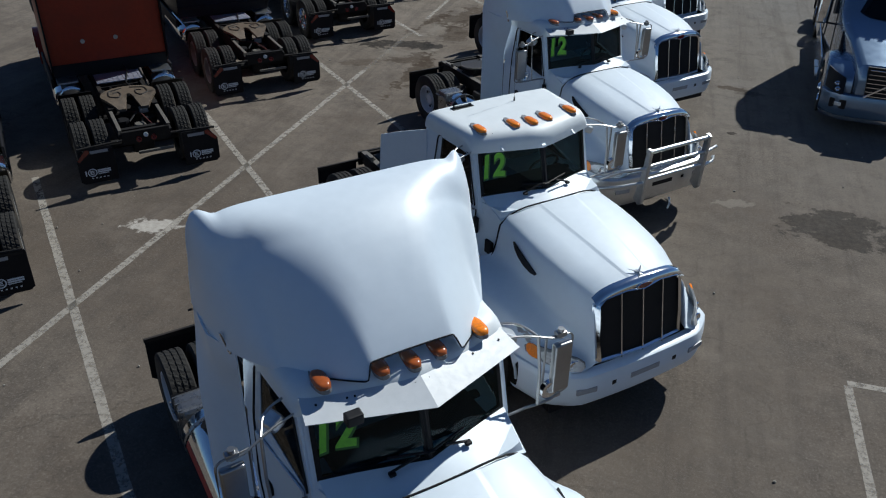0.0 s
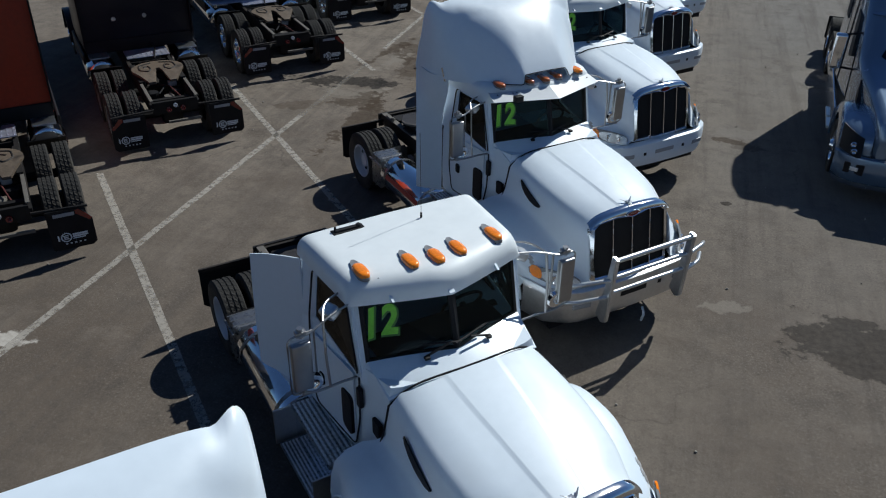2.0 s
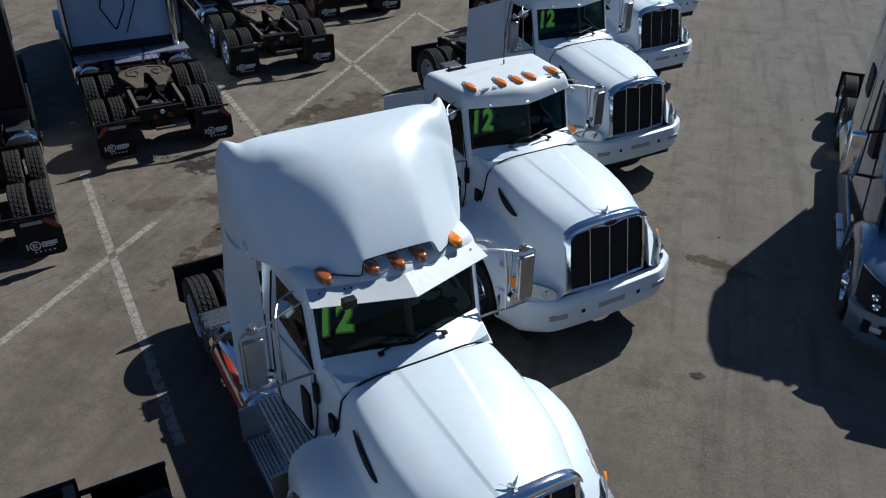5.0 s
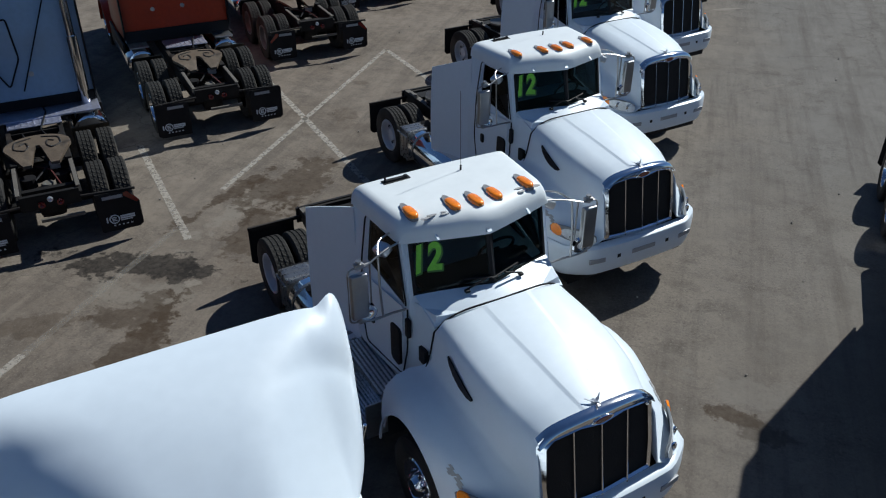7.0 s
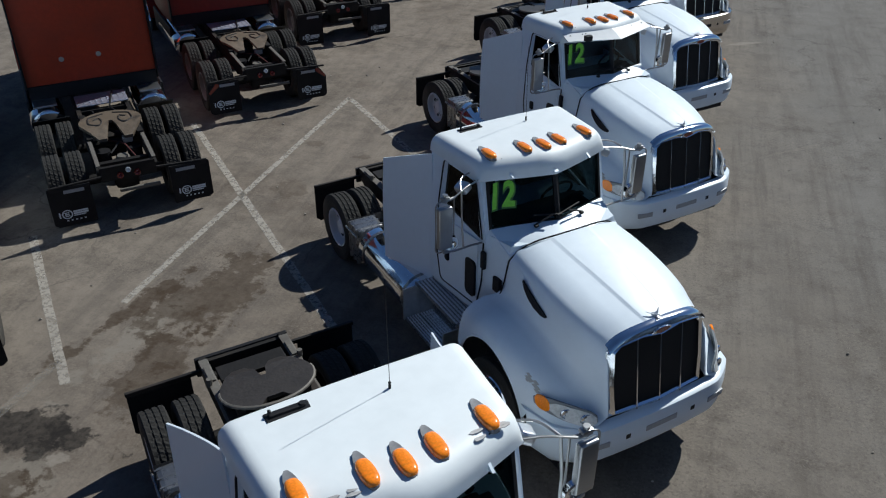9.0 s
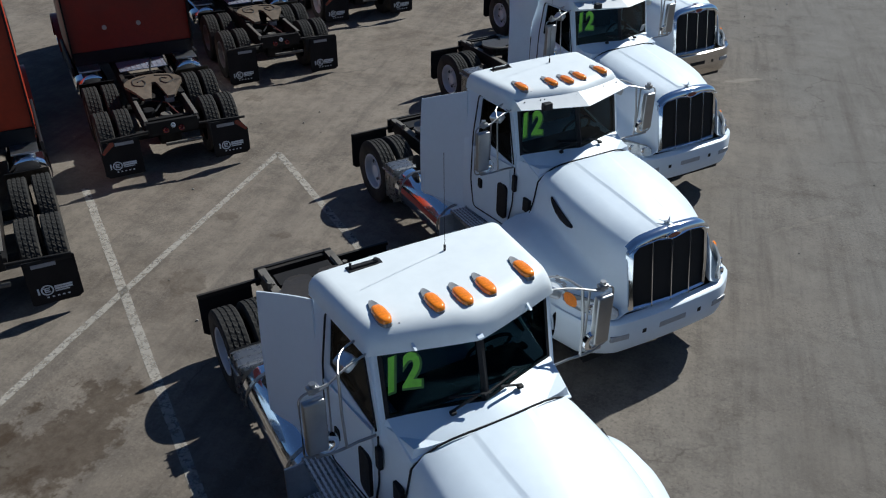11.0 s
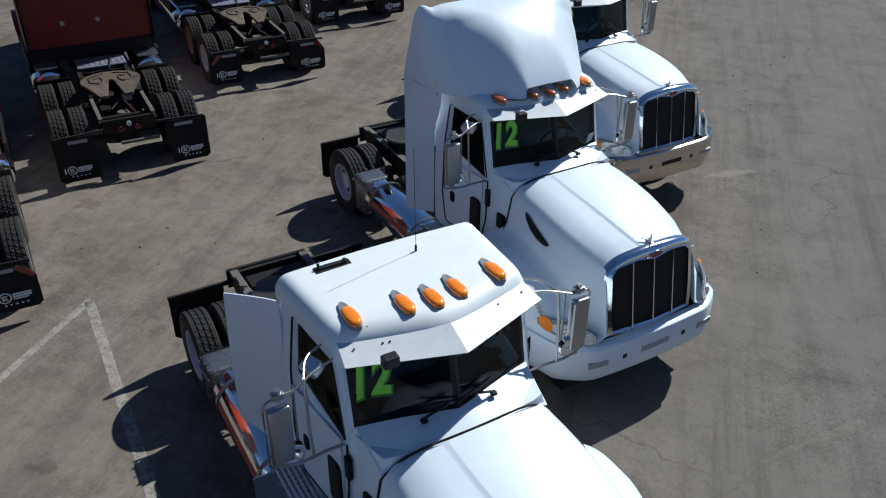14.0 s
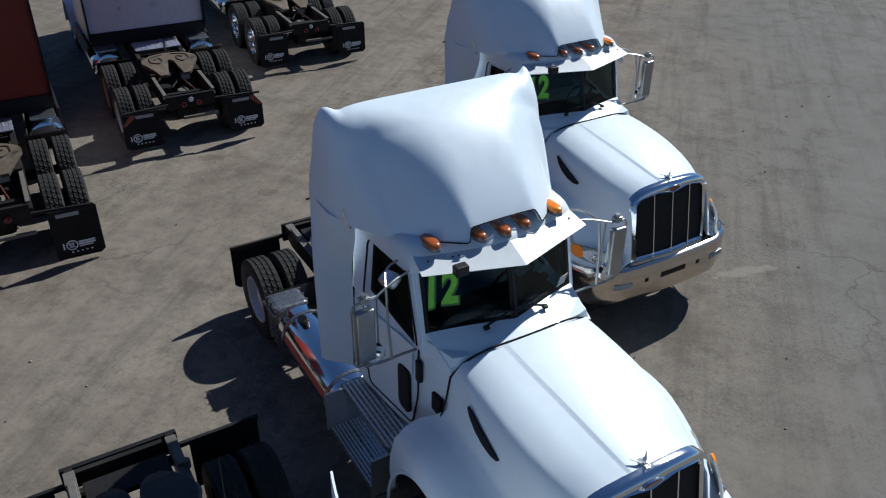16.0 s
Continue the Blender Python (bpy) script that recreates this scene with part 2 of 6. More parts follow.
    stains = (
        (-6.08, 21.2, 0.20, 1.0, -12, (0.20, 0.18, 0.155), 0.7), (-5.9, 18.75, 0.8, 0.35, 10, (0.19, 0.17, 0.145), 0.65),
        (-5.58, 22.4, 0.50, 1.15, -4, brown, 0.74), (-5.50, 20.9, 0.34, 1.1, 4, brown, 0.70), (-6.48, 21.85, 0.15, 1.25, -13, brown, 0.85), (-5.6, 17.6, 1.5, 0.24, 86, brown, 0.8), (-7.1, 17.7, 0.5, 0.25, 30, brown, 0.5),
        (-6.60, 19.36, 1.15, 0.30, 8, wet, 0.97), (-5.66, 19.50, 0.30, 0.22, 0, wet, 0.95), (-5.64, 19.20, 0.13, 0.10, 0, pale, 0.75), (-5.85, 18.3, 0.55, 0.45, 30, brown, 0.7),
        (-7.43, 8.8, 0.42, 0.21, 15, (0.46, 0.43, 0.39), 0.95), (3.5, 12.2, 0.85, 0.65, 0, wet, 0.75), (1.87, 12.57, 0.35, 0.14, 15, pale, 0.5),
        (1.95, 18.69, 0.36, 0.15, -8, brown, 0.85), (2.3, 18.5, 0.32, 0.22, -20, (0.05, 0.04, 0.032), 0.6), (2.15, 19.15, 0.8, 0.25, 0, (0.17, 0.155, 0.14), 0.55),
        (-5.83, 36.5, 0.16, 0.12, 0, brown, 0.38), (-8.21, 32.07, 0.2, 0.15, 0, brown, 0.38), (-7.3, 37.4, 0.24, 0.14, 20, brown, 0.38),
        (1.6, 36.24, 0.5, 0.10, 30, pale, 0.7), (1.9, 15.84, 0.11, 0.07, 30, (0.02, 0.016, 0.013), 0.95),
        (-5.9, 25.6, 0.35, 0.3, 0, brown, 0.38), (-5.2, 27.2, 0.16, 0.12, 0, brown, 0.38), (-6.3, 27.5, 0.22, 0.16, 0, brown, 0.38),
        (-4.5, 33.0, 0.16, 0.12, 0, brown, 0.38), (-4.2, 35.6, 0.2, 0.12, 0, brown, 0.38), (2.6, 30.0, 0.7, 0.05, 40, pale, 0.25),
    )
    wob2 = tex(6.0, 6, 0.65)
    speck = rng(tex(11.0, 5, 0.7), 0.36, 0.60, 1.0, 0.72)
    for x, y, rx, ry, turn, c, k in stains:
        mp = n.new("ShaderNodeMapping")
        mp.vector_type = "TEXTURE"
        mp.inputs["Location"].default_value, mp.inputs["Rotation"].default_value = (x, y, 0), (0, 0, radians(turn))
        mp.inputs["Scale"].default_value = (rx, ry, 1)
        l.new(co.outputs["Object"], mp.inputs["Vector"])
        ln = n.new("ShaderNodeVectorMath")
        ln.operation = "LENGTH"
        l.new(mp.outputs[0], ln.inputs[0])
        big = min(1, rx + ry)
        d = math2("ADD", ln.outputs["Value"], rng(wob.outputs["Fac"], 0.3, 0.7, -0.75 * big, 0.75 * big))
        d = math2("ADD", d, rng(wob2, 0.3, 0.7, -0.55, 0.55))
        col = mixc(math2("MULTIPLY", rng(d, 1.12, 0.82, 0, k), speck), col, c)
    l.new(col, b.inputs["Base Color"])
    l.new(rng(mid, 0.3, 0.7, 0.98, 0.82), b.inputs["Roughness"])
    b.inputs["Specular IOR Level"].default_value = 0.12
    bn = n.new("ShaderNodeBump")
    bn.inputs["Strength"].default_value, bn.inputs["Distance"].default_value = 0.35, 0.012
    l.new(math2("ADD", grain, math2("MULTIPLY", mid, 1.5)), bn.inputs["Height"])
    l.new(bn.outputs[0], b.inputs["Normal"])
    return m


def line_material(name, cover):
    m = material(name, (0.36, 0.33, 0.29), 0.85, vary=0.15, scale=6, bump=0.2)
    n, l = m.node_tree.nodes, m.node_tree.links
    b = n["Principled BSDF"]
    co, t, mr = n.new("ShaderNodeTexCoord"), n.new("ShaderNodeTexNoise"), n.new("ShaderNodeMapRange")
    t.inputs["Scale"].default_value, t.inputs["Detail"].default_value, t.inputs["Roughness"].default_value = 9.0, 8, 0.7
    l.new(co.outputs["Object"], t.inputs["Vector"])
    mr.inputs["From Min"].default_value, mr.inputs["From Max"].default_value = 0.72, 0.46
    mr.inputs["To Max"].default_value = cover
    l.new(t.outputs["Fac"], mr.inputs["Value"]), l.new(mr.outputs[0], b.inputs["Alpha"])
    return m


ASPHALT, LINE, FAINT = ground_material(), line_material("worn_line_paint", 0.72), line_material("faint_line_paint", 0.22)

# ---- mesh helpers ----
MESHES = {}
SMALL = {"rivets": "row of small dark rivet heads", "wheel_nuts": "ring of small wheel nuts", "hand_holes": "ring of dark wheel hand holes", "roof_bolts": "small dark roof bolts"}


def part(name, bm, mat, parent, label="", smooth=False):
    """Link a bmesh as one mesh object under a thing or under a part."""
    me = bm
    if isinstance(bm, bmesh.types.BMesh):
        bmesh.ops.recalc_face_normals(bm, faces=bm.faces)
        me = bpy.data.meshes.new(name)
        bm.to_mesh(me)
        bm.free()
        me.materials.append(mat)
        if smooth:
            me.polygons.foreach_set("use_smooth", [True] * len(me.polygons))
            me.set_sharp_from_angle(angle=radians(38 if smooth is True else smooth))
    ob = new(name, me)
    if parent:
        ob.parent = parent
    if name in SMALL:
        tagged(ob, SMALL[name], kind="stuff")
    elif label:
        tagged(ob, label)
    return ob


def cached(key, make, name, mat, parent, label="", smooth=False):
    """Like part(), with the mesh made once for each key and shared by the alike parts."""
    if key not in MESHES:
        ob = part(name, make(), mat, parent, label, smooth)
        MESHES[key] = ob.data
        return ob
    return part(name, MESHES[key], mat, parent, label)


def box(c, s, bevel=0.0, m=None, seg=2):
    bm = bmesh.new()
    bmesh.ops.create_cube(bm, size=1, matrix=Matrix.Diagonal((*s, 1)))
    if bevel:
        bmesh.ops.bevel(bm, geom=bm.edges[:], offset=bevel, segments=seg, affect="EDGES", profile=0.6)
    bm.transform(Matrix.Translation(c) @ (m or Matrix()))
    return bm


def join(*bms):
    out = bms[0]
    for b in bms[1:]:
        me = bpy.data.meshes.new("tmp")
        b.to_mesh(me)
        b.free()
        out.from_mesh(me)
        bpy.data.meshes.remove(me)
    return out


def rod(a, b, r, seg=10):
    a, b = Vector(a), Vector(b)
    bm = bmesh.new()
    bmesh.ops.create_cone(bm, cap_ends=True, segments=seg, radius1=r, radius2=r, depth=(b - a).length)
    bm.transform(Matrix.Translation((a + b) / 2) @ (b - a).to_track_quat("Z", "Y").to_matrix().to_4x4())
    return bm


def tube(pts, r, seg=8, closed=False):
    """A bent tube through points."""
    pts = [Vector(p) for p in pts]
    bm, rings = bmesh.new(), []
    n = len(pts)
    for i, p in enumerate(pts):
        a = pts[i - 1] if (i or closed) else p
        b = pts[(i + 1) % n] if (i < n - 1 or closed) else p
        q = (b - a).to_track_quat("Z", "Y").to_matrix()
        rings.append([bm.verts.new(p + q @ Vector((r * math.cos(2 * math.pi * k / seg), r * math.sin(2 * math.pi * k / seg), 0))) for k in range(seg)])
    for i in range(n if closed else n - 1):
        ra, rb = rings[i], rings[(i + 1) % n]
        for k in range(seg):
            bm.faces.new((ra[k], ra[(k + 1) % seg], rb[(k + 1) % seg], rb[k]))
    if not closed:
        bm.faces.new(rings[0]), bm.faces.new(rings[-1])
    return bm


def arc(pts, n=5):
    """Round the inner corners of a polyline."""
    pts, out = [Vector(p) for p in pts], []
    for i, p in enumerate(pts):
        if 0 < i < len(pts) - 1:
            a, b = pts[i - 1], pts[i + 1]
            d = min(0.07, (a - p).length * 0.45, (b - p).length * 0.45)
            u, v = p + (a - p).normalized() * d, p + (b - p).normalized() * d
            for k in range(n):
                t = k / (n - 1)
                out.append(u * (1 - t) ** 2 + p * 2 * t * (1 - t) + v * t * t)
        else:
            out.append(p)
    return out


def spin(profile, seg=32, teeth=None):
    """A body of revolution about the x axis from (x, r) points; teeth: indices whose radius is notched every other step."""
    bm, rings = bmesh.new(), []
    for k in range(seg):
        a = 2 * math.pi * k / seg
        ring = []
        for i, (x, r) in enumerate(profile):
            if teeth and i in teeth and (k + teeth.index(i)) % 3 == 0:
                r -= 0.007
            ring.append(bm.verts.new((x, r * math.cos(a), r * math.sin(a))))
        rings.append(ring)
    for k in range(seg):
        a, b = rings[k], rings[(k + 1) % seg]
        for i in range(len(profile) - 1):
            bm.faces.new((a[i], a[i + 1], b[i + 1], b[i]))
    bmesh.ops.remove_doubles(bm, verts=bm.verts, dist=1e-5)
    return bm


def sheet(rows, thick=0.0):
    """A surface through rows of points; given a thickness it gets a back."""
    bm = bmesh.new()
    vs = [[bm.verts.new(p) for p in row] for row in rows]
    for a, b in zip(vs, vs[1:]):
        for i in range(len(a) - 1):
            bm.faces.new((a[i], a[i + 1], b[i + 1], b[i]))
    if thick:
        bmesh.ops.recalc_face_normals(bm, faces=bm.faces)
        bmesh.ops.solidify(bm, geom=bm.faces[:], thickness=thick)
    return bm


def prism(outline, depth, axis="x", at=0.0, bevel=0.0):
    """A flat outline of (u, v) extruded by depth along an axis: x: (y, z), y: (x, z), z: (x, y)."""
    put = {"x": lambda u, v, w: (w, u, v), "y": lambda u, v, w: (u, w, v), "z": lambda u, v, w: (u, v, w)}[axis]
    bm = bmesh.new()
    a = [bm.verts.new(put(u, v, at)) for u, v in outline]
    b = [bm.verts.new(put(u, v, at + depth)) for u, v in outline]
    bm.faces.new(a), bm.faces.new(b[::-1])
    for i in range(len(a)):
        j = (i + 1) % len(a)
        bm.faces.new((a[i], a[j], b[j], b[i]))
    if bevel:
        bmesh.ops.recalc_face_normals(bm, faces=bm.faces)
        bmesh.ops.bevel(bm, geom=bm.edges[:], offset=bevel, segments=2, affect="EDGES")
    return bm


def rounded(w, h, r, n=4, cx=0.0, cy=0.0):
    out = []
    for sx, sy, a0 in ((1, 1, 0), (-1, 1, 90), (-1, -1, 180), (1, -1, 270)):
        for k in range(n + 1):
            a = radians(a0 + 90 * k / n)
            out.append((cx + sx * (w / 2 - r) + r * math.cos(a), cy + sy * (h / 2 - r) + r * math.sin(a)))
    return out


def ringframe(outer, inner, thick):
    """A frame between two closed point loops of the same length."""
    bm = bmesh.new()
    a, b = [bm.verts.new(p) for p in outer], [bm.verts.new(p) for p in inner]
    for i in range(len(a)):
        j = (i + 1) % len(a)
        bm.faces.new((a[i], a[j], b[j], b[i]))
    bmesh.ops.recalc_face_normals(bm, faces=bm.faces)
    bmesh.ops.solidify(bm, geom=bm.faces[:], thickness=thick)
    return bm


def pane(pts, thick=0.006):
    bm = bmesh.new()
    bm.faces.new([bm.verts.new(p) for p in pts])
    bmesh.ops.solidify(bm, geom=bm.faces[:], thickness=thick)
    return bm


def smoothstep(a, b, x):
    t = min(1, max(0, (x - a) / (b - a)))
    return t * t * (3 - 2 * t)


def catmull(vals, t):
    """Value at t in 0..1 of a smooth curve through even-spaced values."""
    n = len(vals) - 1
    i = min(n - 1, int(t * n))
    u = t * n - i
    p = [vals[max(0, min(n, i + k))] for k in (-1, 0, 1, 2)]
    return 0.5 * (2 * p[1] + (p[2] - p[0]) * u + (2 * p[0] - 5 * p[1] + 4 * p[2] - p[3]) * u * u + (3 * p[1] - p[0] - 3 * p[2] + p[3]) * u ** 3)


def mirrored(bm):
    for v in bm.verts:
        v.co.x = -v.co.x
    return bm


def flip(make, s):
    return (lambda: make()) if s > 0 else (lambda: mirrored(make()))


# ---- wheels, shared by all vehicles ----
R_TYRE = 0.505
TYRE_PROFILE = [(-0.10, 0.29), (-0.125, 0.34), (-0.135, 0.42), (-0.125, 0.485), (-0.11, 0.502), (-0.072, 0.505), (-0.07, 0.492), (-0.052, 0.492), (-0.05, 0.505),
                (-0.012, 0.505), (-0.01, 0.492), (0.01, 0.492), (0.012, 0.505), (0.05, 0.505), (0.052, 0.492), (0.07, 0.492), (0.072, 0.505), (0.11, 0.502),
                (0.125, 0.485), (0.135, 0.42), (0.125, 0.34), (0.10, 0.29)]


def wheel(parent, x, y, side, kind, rim_mat):
    """kind: 'drive' (deep dish), 'inner' (tyre alone), 'steer' (hub stands out)."""
    t = cached("tyre", lambda: spin(TYRE_PROFILE, 108, [5, 8, 9, 12, 13, 16]), "tyre", RUBBER, parent, "worn black truck tyre")
    t.location = (x, y, R_TYRE)
    if side < 0:
        t.rotation_euler = (0, 0, math.pi)
    if kind == "inner":
        return t
    prof = {"drive": [(0.105, 0.295), (0.118, 0.285), (0.11, 0.27), (0.02, 0.255), (-0.02, 0.20), (-0.035, 0.14), (-0.01, 0.13), (0.03, 0.11), (0.06, 0.10), (0.065, 0.0)],
            "steer": [(0.105, 0.295), (0.118, 0.285), (0.10, 0.27), (0.06, 0.25), (0.085, 0.19), (0.09, 0.13), (0.13, 0.12), (0.17, 0.09), (0.175, 0.0)]}[kind]
    rim = cached("rim" + kind + rim_mat.name, lambda: spin(prof, 28), "rim", rim_mat, t, "", True)

    def nuts():
        bms = []
        for k in range(10):
            a = 2 * math.pi * k / 10
            rr, x0 = (0.165, -0.03) if kind == "drive" else (0.16, 0.085)
            bms.append(rod((x0, rr * math.cos(a), rr * math.sin(a)), (x0 + 0.045, rr * math.cos(a), rr * math.sin(a)), 0.016, 6))
        return join(*bms)
    cached("nuts" + kind, nuts, "wheel_nuts", CHROME if kind == "steer" else STEEL, t)
    if kind == "drive":
        def holes():
            bms = []
            for k in range(8):
                a = 2 * math.pi * (k + 0.5) / 8
                bms.append(rod((-0.012, 0.215 * math.cos(a), 0.215 * math.sin(a)), (0.004, 0.215 * math.cos(a), 0.215 * math.sin(a)), 0.03, 10))
            return join(*bms)
        cached("holes", holes, "hand_holes", BLACK, t)
    return t


def fifth_wheel(parent, y, z, mat, r=0.46):
    """The coupling plate: a horseshoe with a throat that opens to the rear, on a hinged base."""
    def make():
        pts = []
        for k in range(25):
            a = radians(-24 + 228 * k / 24)
            pts.append((r * math.cos(a) * 1.10, r * math.sin(a) * (0.90 if mat is GREASE else 0.78)))
        q = r / 0.46
        pts += [(-0.37 * q, -0.34 * q), (-0.27 * q, -0.52 * q), (-0.14 * q, -0.52 * q), (-0.06 * q, -0.16 * q), (-0.03 * q, -0.02), (0.03 * q, -0.02), (0.06 * q, -0.16 * q), (0.14 * q, -0.52 * q), (0.27 * q, -0.52 * q), (0.37 * q, -0.34 * q)]
        if mat is not GREASE:
            pts = [(u, v if v > -0.2 else -0.2 + (v + 0.2) * 0.62) if abs(u) > 0.09 else (u, v - 0.10) for u, v in pts]
        bm = bmesh.new()
        top = [bm.verts.new((u, v, -0.38 * max(0, -v - 0.24))) for u, v in pts]
        f = bm.faces.new(top)
        bmesh.ops.recalc_face_normals(bm, faces=bm.faces)
        ext = bmesh.ops.extrude_face_region(bm, geom=[f])
        bmesh.ops.translate(bm, verts=[g for g in ext["geom"] if isinstance(g, bmesh.types.BMVert)], vec=(0, 0, -0.05))
        bmesh.ops.triangulate(bm, faces=[g for g in bm.faces if len(g.verts) > 4])
        return bm
    p = cached("plate%.2f" % r + mat.name, make, "coupling_plate", mat, parent, "greasy worn fifth wheel coupling plate")
    p.location = (0, y, z)
    b = cached("fwbase", lambda: join(box((0.33, 0, -0.12), (0.08, 0.42, 0.16), 0.01), box((-0.33, 0, -0.12), (0.08, 0.42, 0.16), 0.01), box((0, 0.1, -0.16), (0.9, 0.3, 0.06), 0.01)), "mounting_bracket", FRAME, p)

    def ribs():
        return join(tube(arc([(-0.08, 0.30, 0.004), (-0.34, 0.20, 0.004), (-0.36, -0.08, 0.004), (-0.20, -0.20, 0.004), (-0.13, -0.05, 0.004), (-0.16, 0.14, 0.004), (-0.26, 0.06, 0.004)]), 0.014, 6),
                    tube(arc([(0.08, 0.30, 0.004), (0.34, 0.20, 0.004), (0.36, -0.08, 0.004), (0.20, -0.20, 0.004), (0.13, -0.05, 0.004), (0.16, 0.14, 0.004), (0.26, 0.06, 0.004)]), 0.014, 6))
    if mat is GREASE:
        cached("fwribs", ribs, "grease_groove", DKPLATE, p)
    else:
        def rim():
            return tube([(r * 1.10 * math.cos(a), r * 0.78 * math.sin(a), -0.02) for a in [radians(-10 + 200 * k / 20) for k in range(21)]], 0.022, 8)
        cached("fwrim%.2f" % r, rim, "plate_rim", RAILTOP, p, "scuffed bright rim")
    return p


def mud_flap(parent, x, y, printed, clipped, tall=0.62, wide=0.62, top=0.86):
    """A hanging rubber flap with a stiff top edge; printed ones carry a white mark."""
    c = 0.16 if clipped else 0.015
    s = 1 if x > 0 else -1
    o = [(-wide / 2, 0), (wide / 2 - c, 0), (wide / 2, -c * 1.3), (wide / 2, -tall + 0.05), (wide / 2 - 0.06, -tall), (-wide / 2 + 0.02, -tall), (-wide / 2, -tall + 0.02)]
    key = "flap%s%s%.2f%.2f%d" % (printed, clipped, tall, wide, s)
    fl = cached(key, flip(lambda: prism(o, 0.018, "y", -0.009), s), "mud_flap", FLAP, parent, "black rubber mud flap" + (" with a worn white print" if printed else ""))
    fl.location = (x, y, top)
    cached(key + "top", flip(lambda: box((-c / 2, 0.0, -0.035), (wide * 0.92 - c, 0.03, 0.05), 0.006), s), "flap_hanger", BLACK, fl)
    if printed:
        if clipped:
            cached(key + "red", flip(lambda: prism([(wide / 2 - c - 0.06, -0.03), (wide / 2 - c, -0.02), (wide / 2 - 0.005, -c * 1.25), (wide / 2 - 0.04, -c * 1.45), (wide / 2 - c - 0.06, -0.085)], 0.006, "y", -0.017), s), "red_edge_tape", REDL, fl)
        cached(key + "tape", flip(lambda: box((-0.07, -0.018, -0.075), (0.30, 0.006, 0.055)), s), "reflective_tape", WHTAPE, fl)

        def mark():
            bms = []
            ring = bmesh.new()
            a, b = [], []
            for k in range(20):
                t = 2 * math.pi * k / 20
                a.append(ring.verts.new((0.062 * math.cos(t), 0, 0.062 * math.sin(t))))
                b.append(ring.verts.new((0.047 * math.cos(t), 0, 0.047 * math.sin(t))))
            for k in range(20):
                j = (k + 1) % 20
                ring.faces.new((a[k], a[j], b[j], b[k]))
            ring.transform(Matrix.Translation((-0.08, -0.0125, -tall + 0.20)))
            bms.append(ring)
            for cx, cz, w, h in ((-0.085, 0.2, 0.05, 0.012), (-0.085, 0.222, 0.06, 0.012), (-0.078, 0.178, 0.05, 0.012), (-0.10, 0.2, 0.012, 0.05), (-0.165, 0.2, 0.018, 0.075),
                                 (0.075, 0.225, 0.17, 0.022), (0.075, 0.198, 0.17, 0.022), (0.06, 0.172, 0.14, 0.014)):
                bms.append(box((cx, -0.012, -tall + cz), (w, 0.003, h)))
            for k in range(5):
                bms.append(box((-0.09 + 0.05 * k, -0.012, -tall + 0.115), (0.022, 0.003, 0.016)))
            bm = join(*bms)
            bm.transform(Matrix.Translation((0.0, 0, -tall + 0.19)) @ Matrix.Diagonal((1.28, 1, 1.28, 1)) @ Matrix.Translation((0, 0, tall - 0.19)))
            for v in bm.verts:
                v.co.y = min(v.co.y, -0.0115)
            return bm
        cached(key + "mark", mark, "printed_mark", LOGO, fl, "worn white printed round mark with bars")
    return fl


# ---- the white tractors ----
HOOD = (  # x along the hood from cowl to nose, z along it, y at the cowl, y at the nose
    ((0.0, 0.0, 0.0, 0.0, 0.0), (2.145, 2.10, 2.05, 1.99, 1.925), 0.68, 2.13),
    ((0.215, 0.197, 0.170, 0.140, 0.106), (2.141, 2.096, 2.046, 1.986, 1.921), 0.68, 2.13),
    ((0.235, 0.215, 0.185, 0.155, 0.12), (2.139, 2.094, 2.044, 1.984, 1.919), 0.68, 2.13),
    ((0.258, 0.237, 0.206, 0.173, 0.134), (2.130, 2.083, 2.032, 1.972, 1.910), 0.68, 2.13),
    ((0.280, 0.258, 0.226, 0.192, 0.150), (2.129, 2.082, 2.031, 1.970, 1.908), 0.68, 2.13),
    ((0.42, 0.40, 0.37, 0.34, 0.31), (2.116, 2.069, 2.013, 1.949, 1.882), 0.66, 2.12),
    ((0.63, 0.645, 0.64, 0.60, 0.515), (2.07, 2.04, 1.992, 1.92, 1.825), 0.64, 2.11),
    ((0.72, 0.73, 0.725, 0.68, 0.585), (1.965, 1.945, 1.905, 1.84, 1.74), 0.62, 2.12),
    ((0.74, 0.755, 0.755, 0.71, 0.615), (1.82, 1.79, 1.75, 1.69, 1.60), 0.62, 2.20),
    ((0.76, 0.78, 0.775, 0.735, 0.63), (1.62, 1.60, 1.54, 1.44, 1.26), 0.62, 2.28),
    ((0.80, 0.815, 0.80, 0.745, 0.635), (1.50, 1.55, 1.47, 1.32, 1.07), 0.52, 2.32),
    ((0.90, 0.92, 0.91, 0.86, 0.75), (1.45, 1.53, 1.45, 1.29, 1.02), 0.44, 2.32),
    ((1.03, 1.07, 1.08, 1.03, 0.91), (1.38, 1.50, 1.43, 1.26, 1.00), 0.40, 2.26),
    ((1.13, 1.165, 1.175, 1.13, 1.05), (1.27, 1.44, 1.40, 1.22, 1.00), 0.38, 2.13),
    ((1.17, 1.205, 1.215, 1.19, 1.13), (1.10, 1.37, 1.35, 1.14, 0.97), 0.37, 1.99),
    ((1.185, 1.225, 1.235, 1.22, 1.17), (0.80, 1.0, 1.0, 0.86, 0.80), 0.37, 1.92),
)
Y_STEER, Y_DRIVE = 1.06, -3.22


def arch(y):
    d = abs(y - Y_STEER)
    return 0.5 + 0.84 * math.sqrt(max(0.0, 1 - (d / 0.66) ** 2))


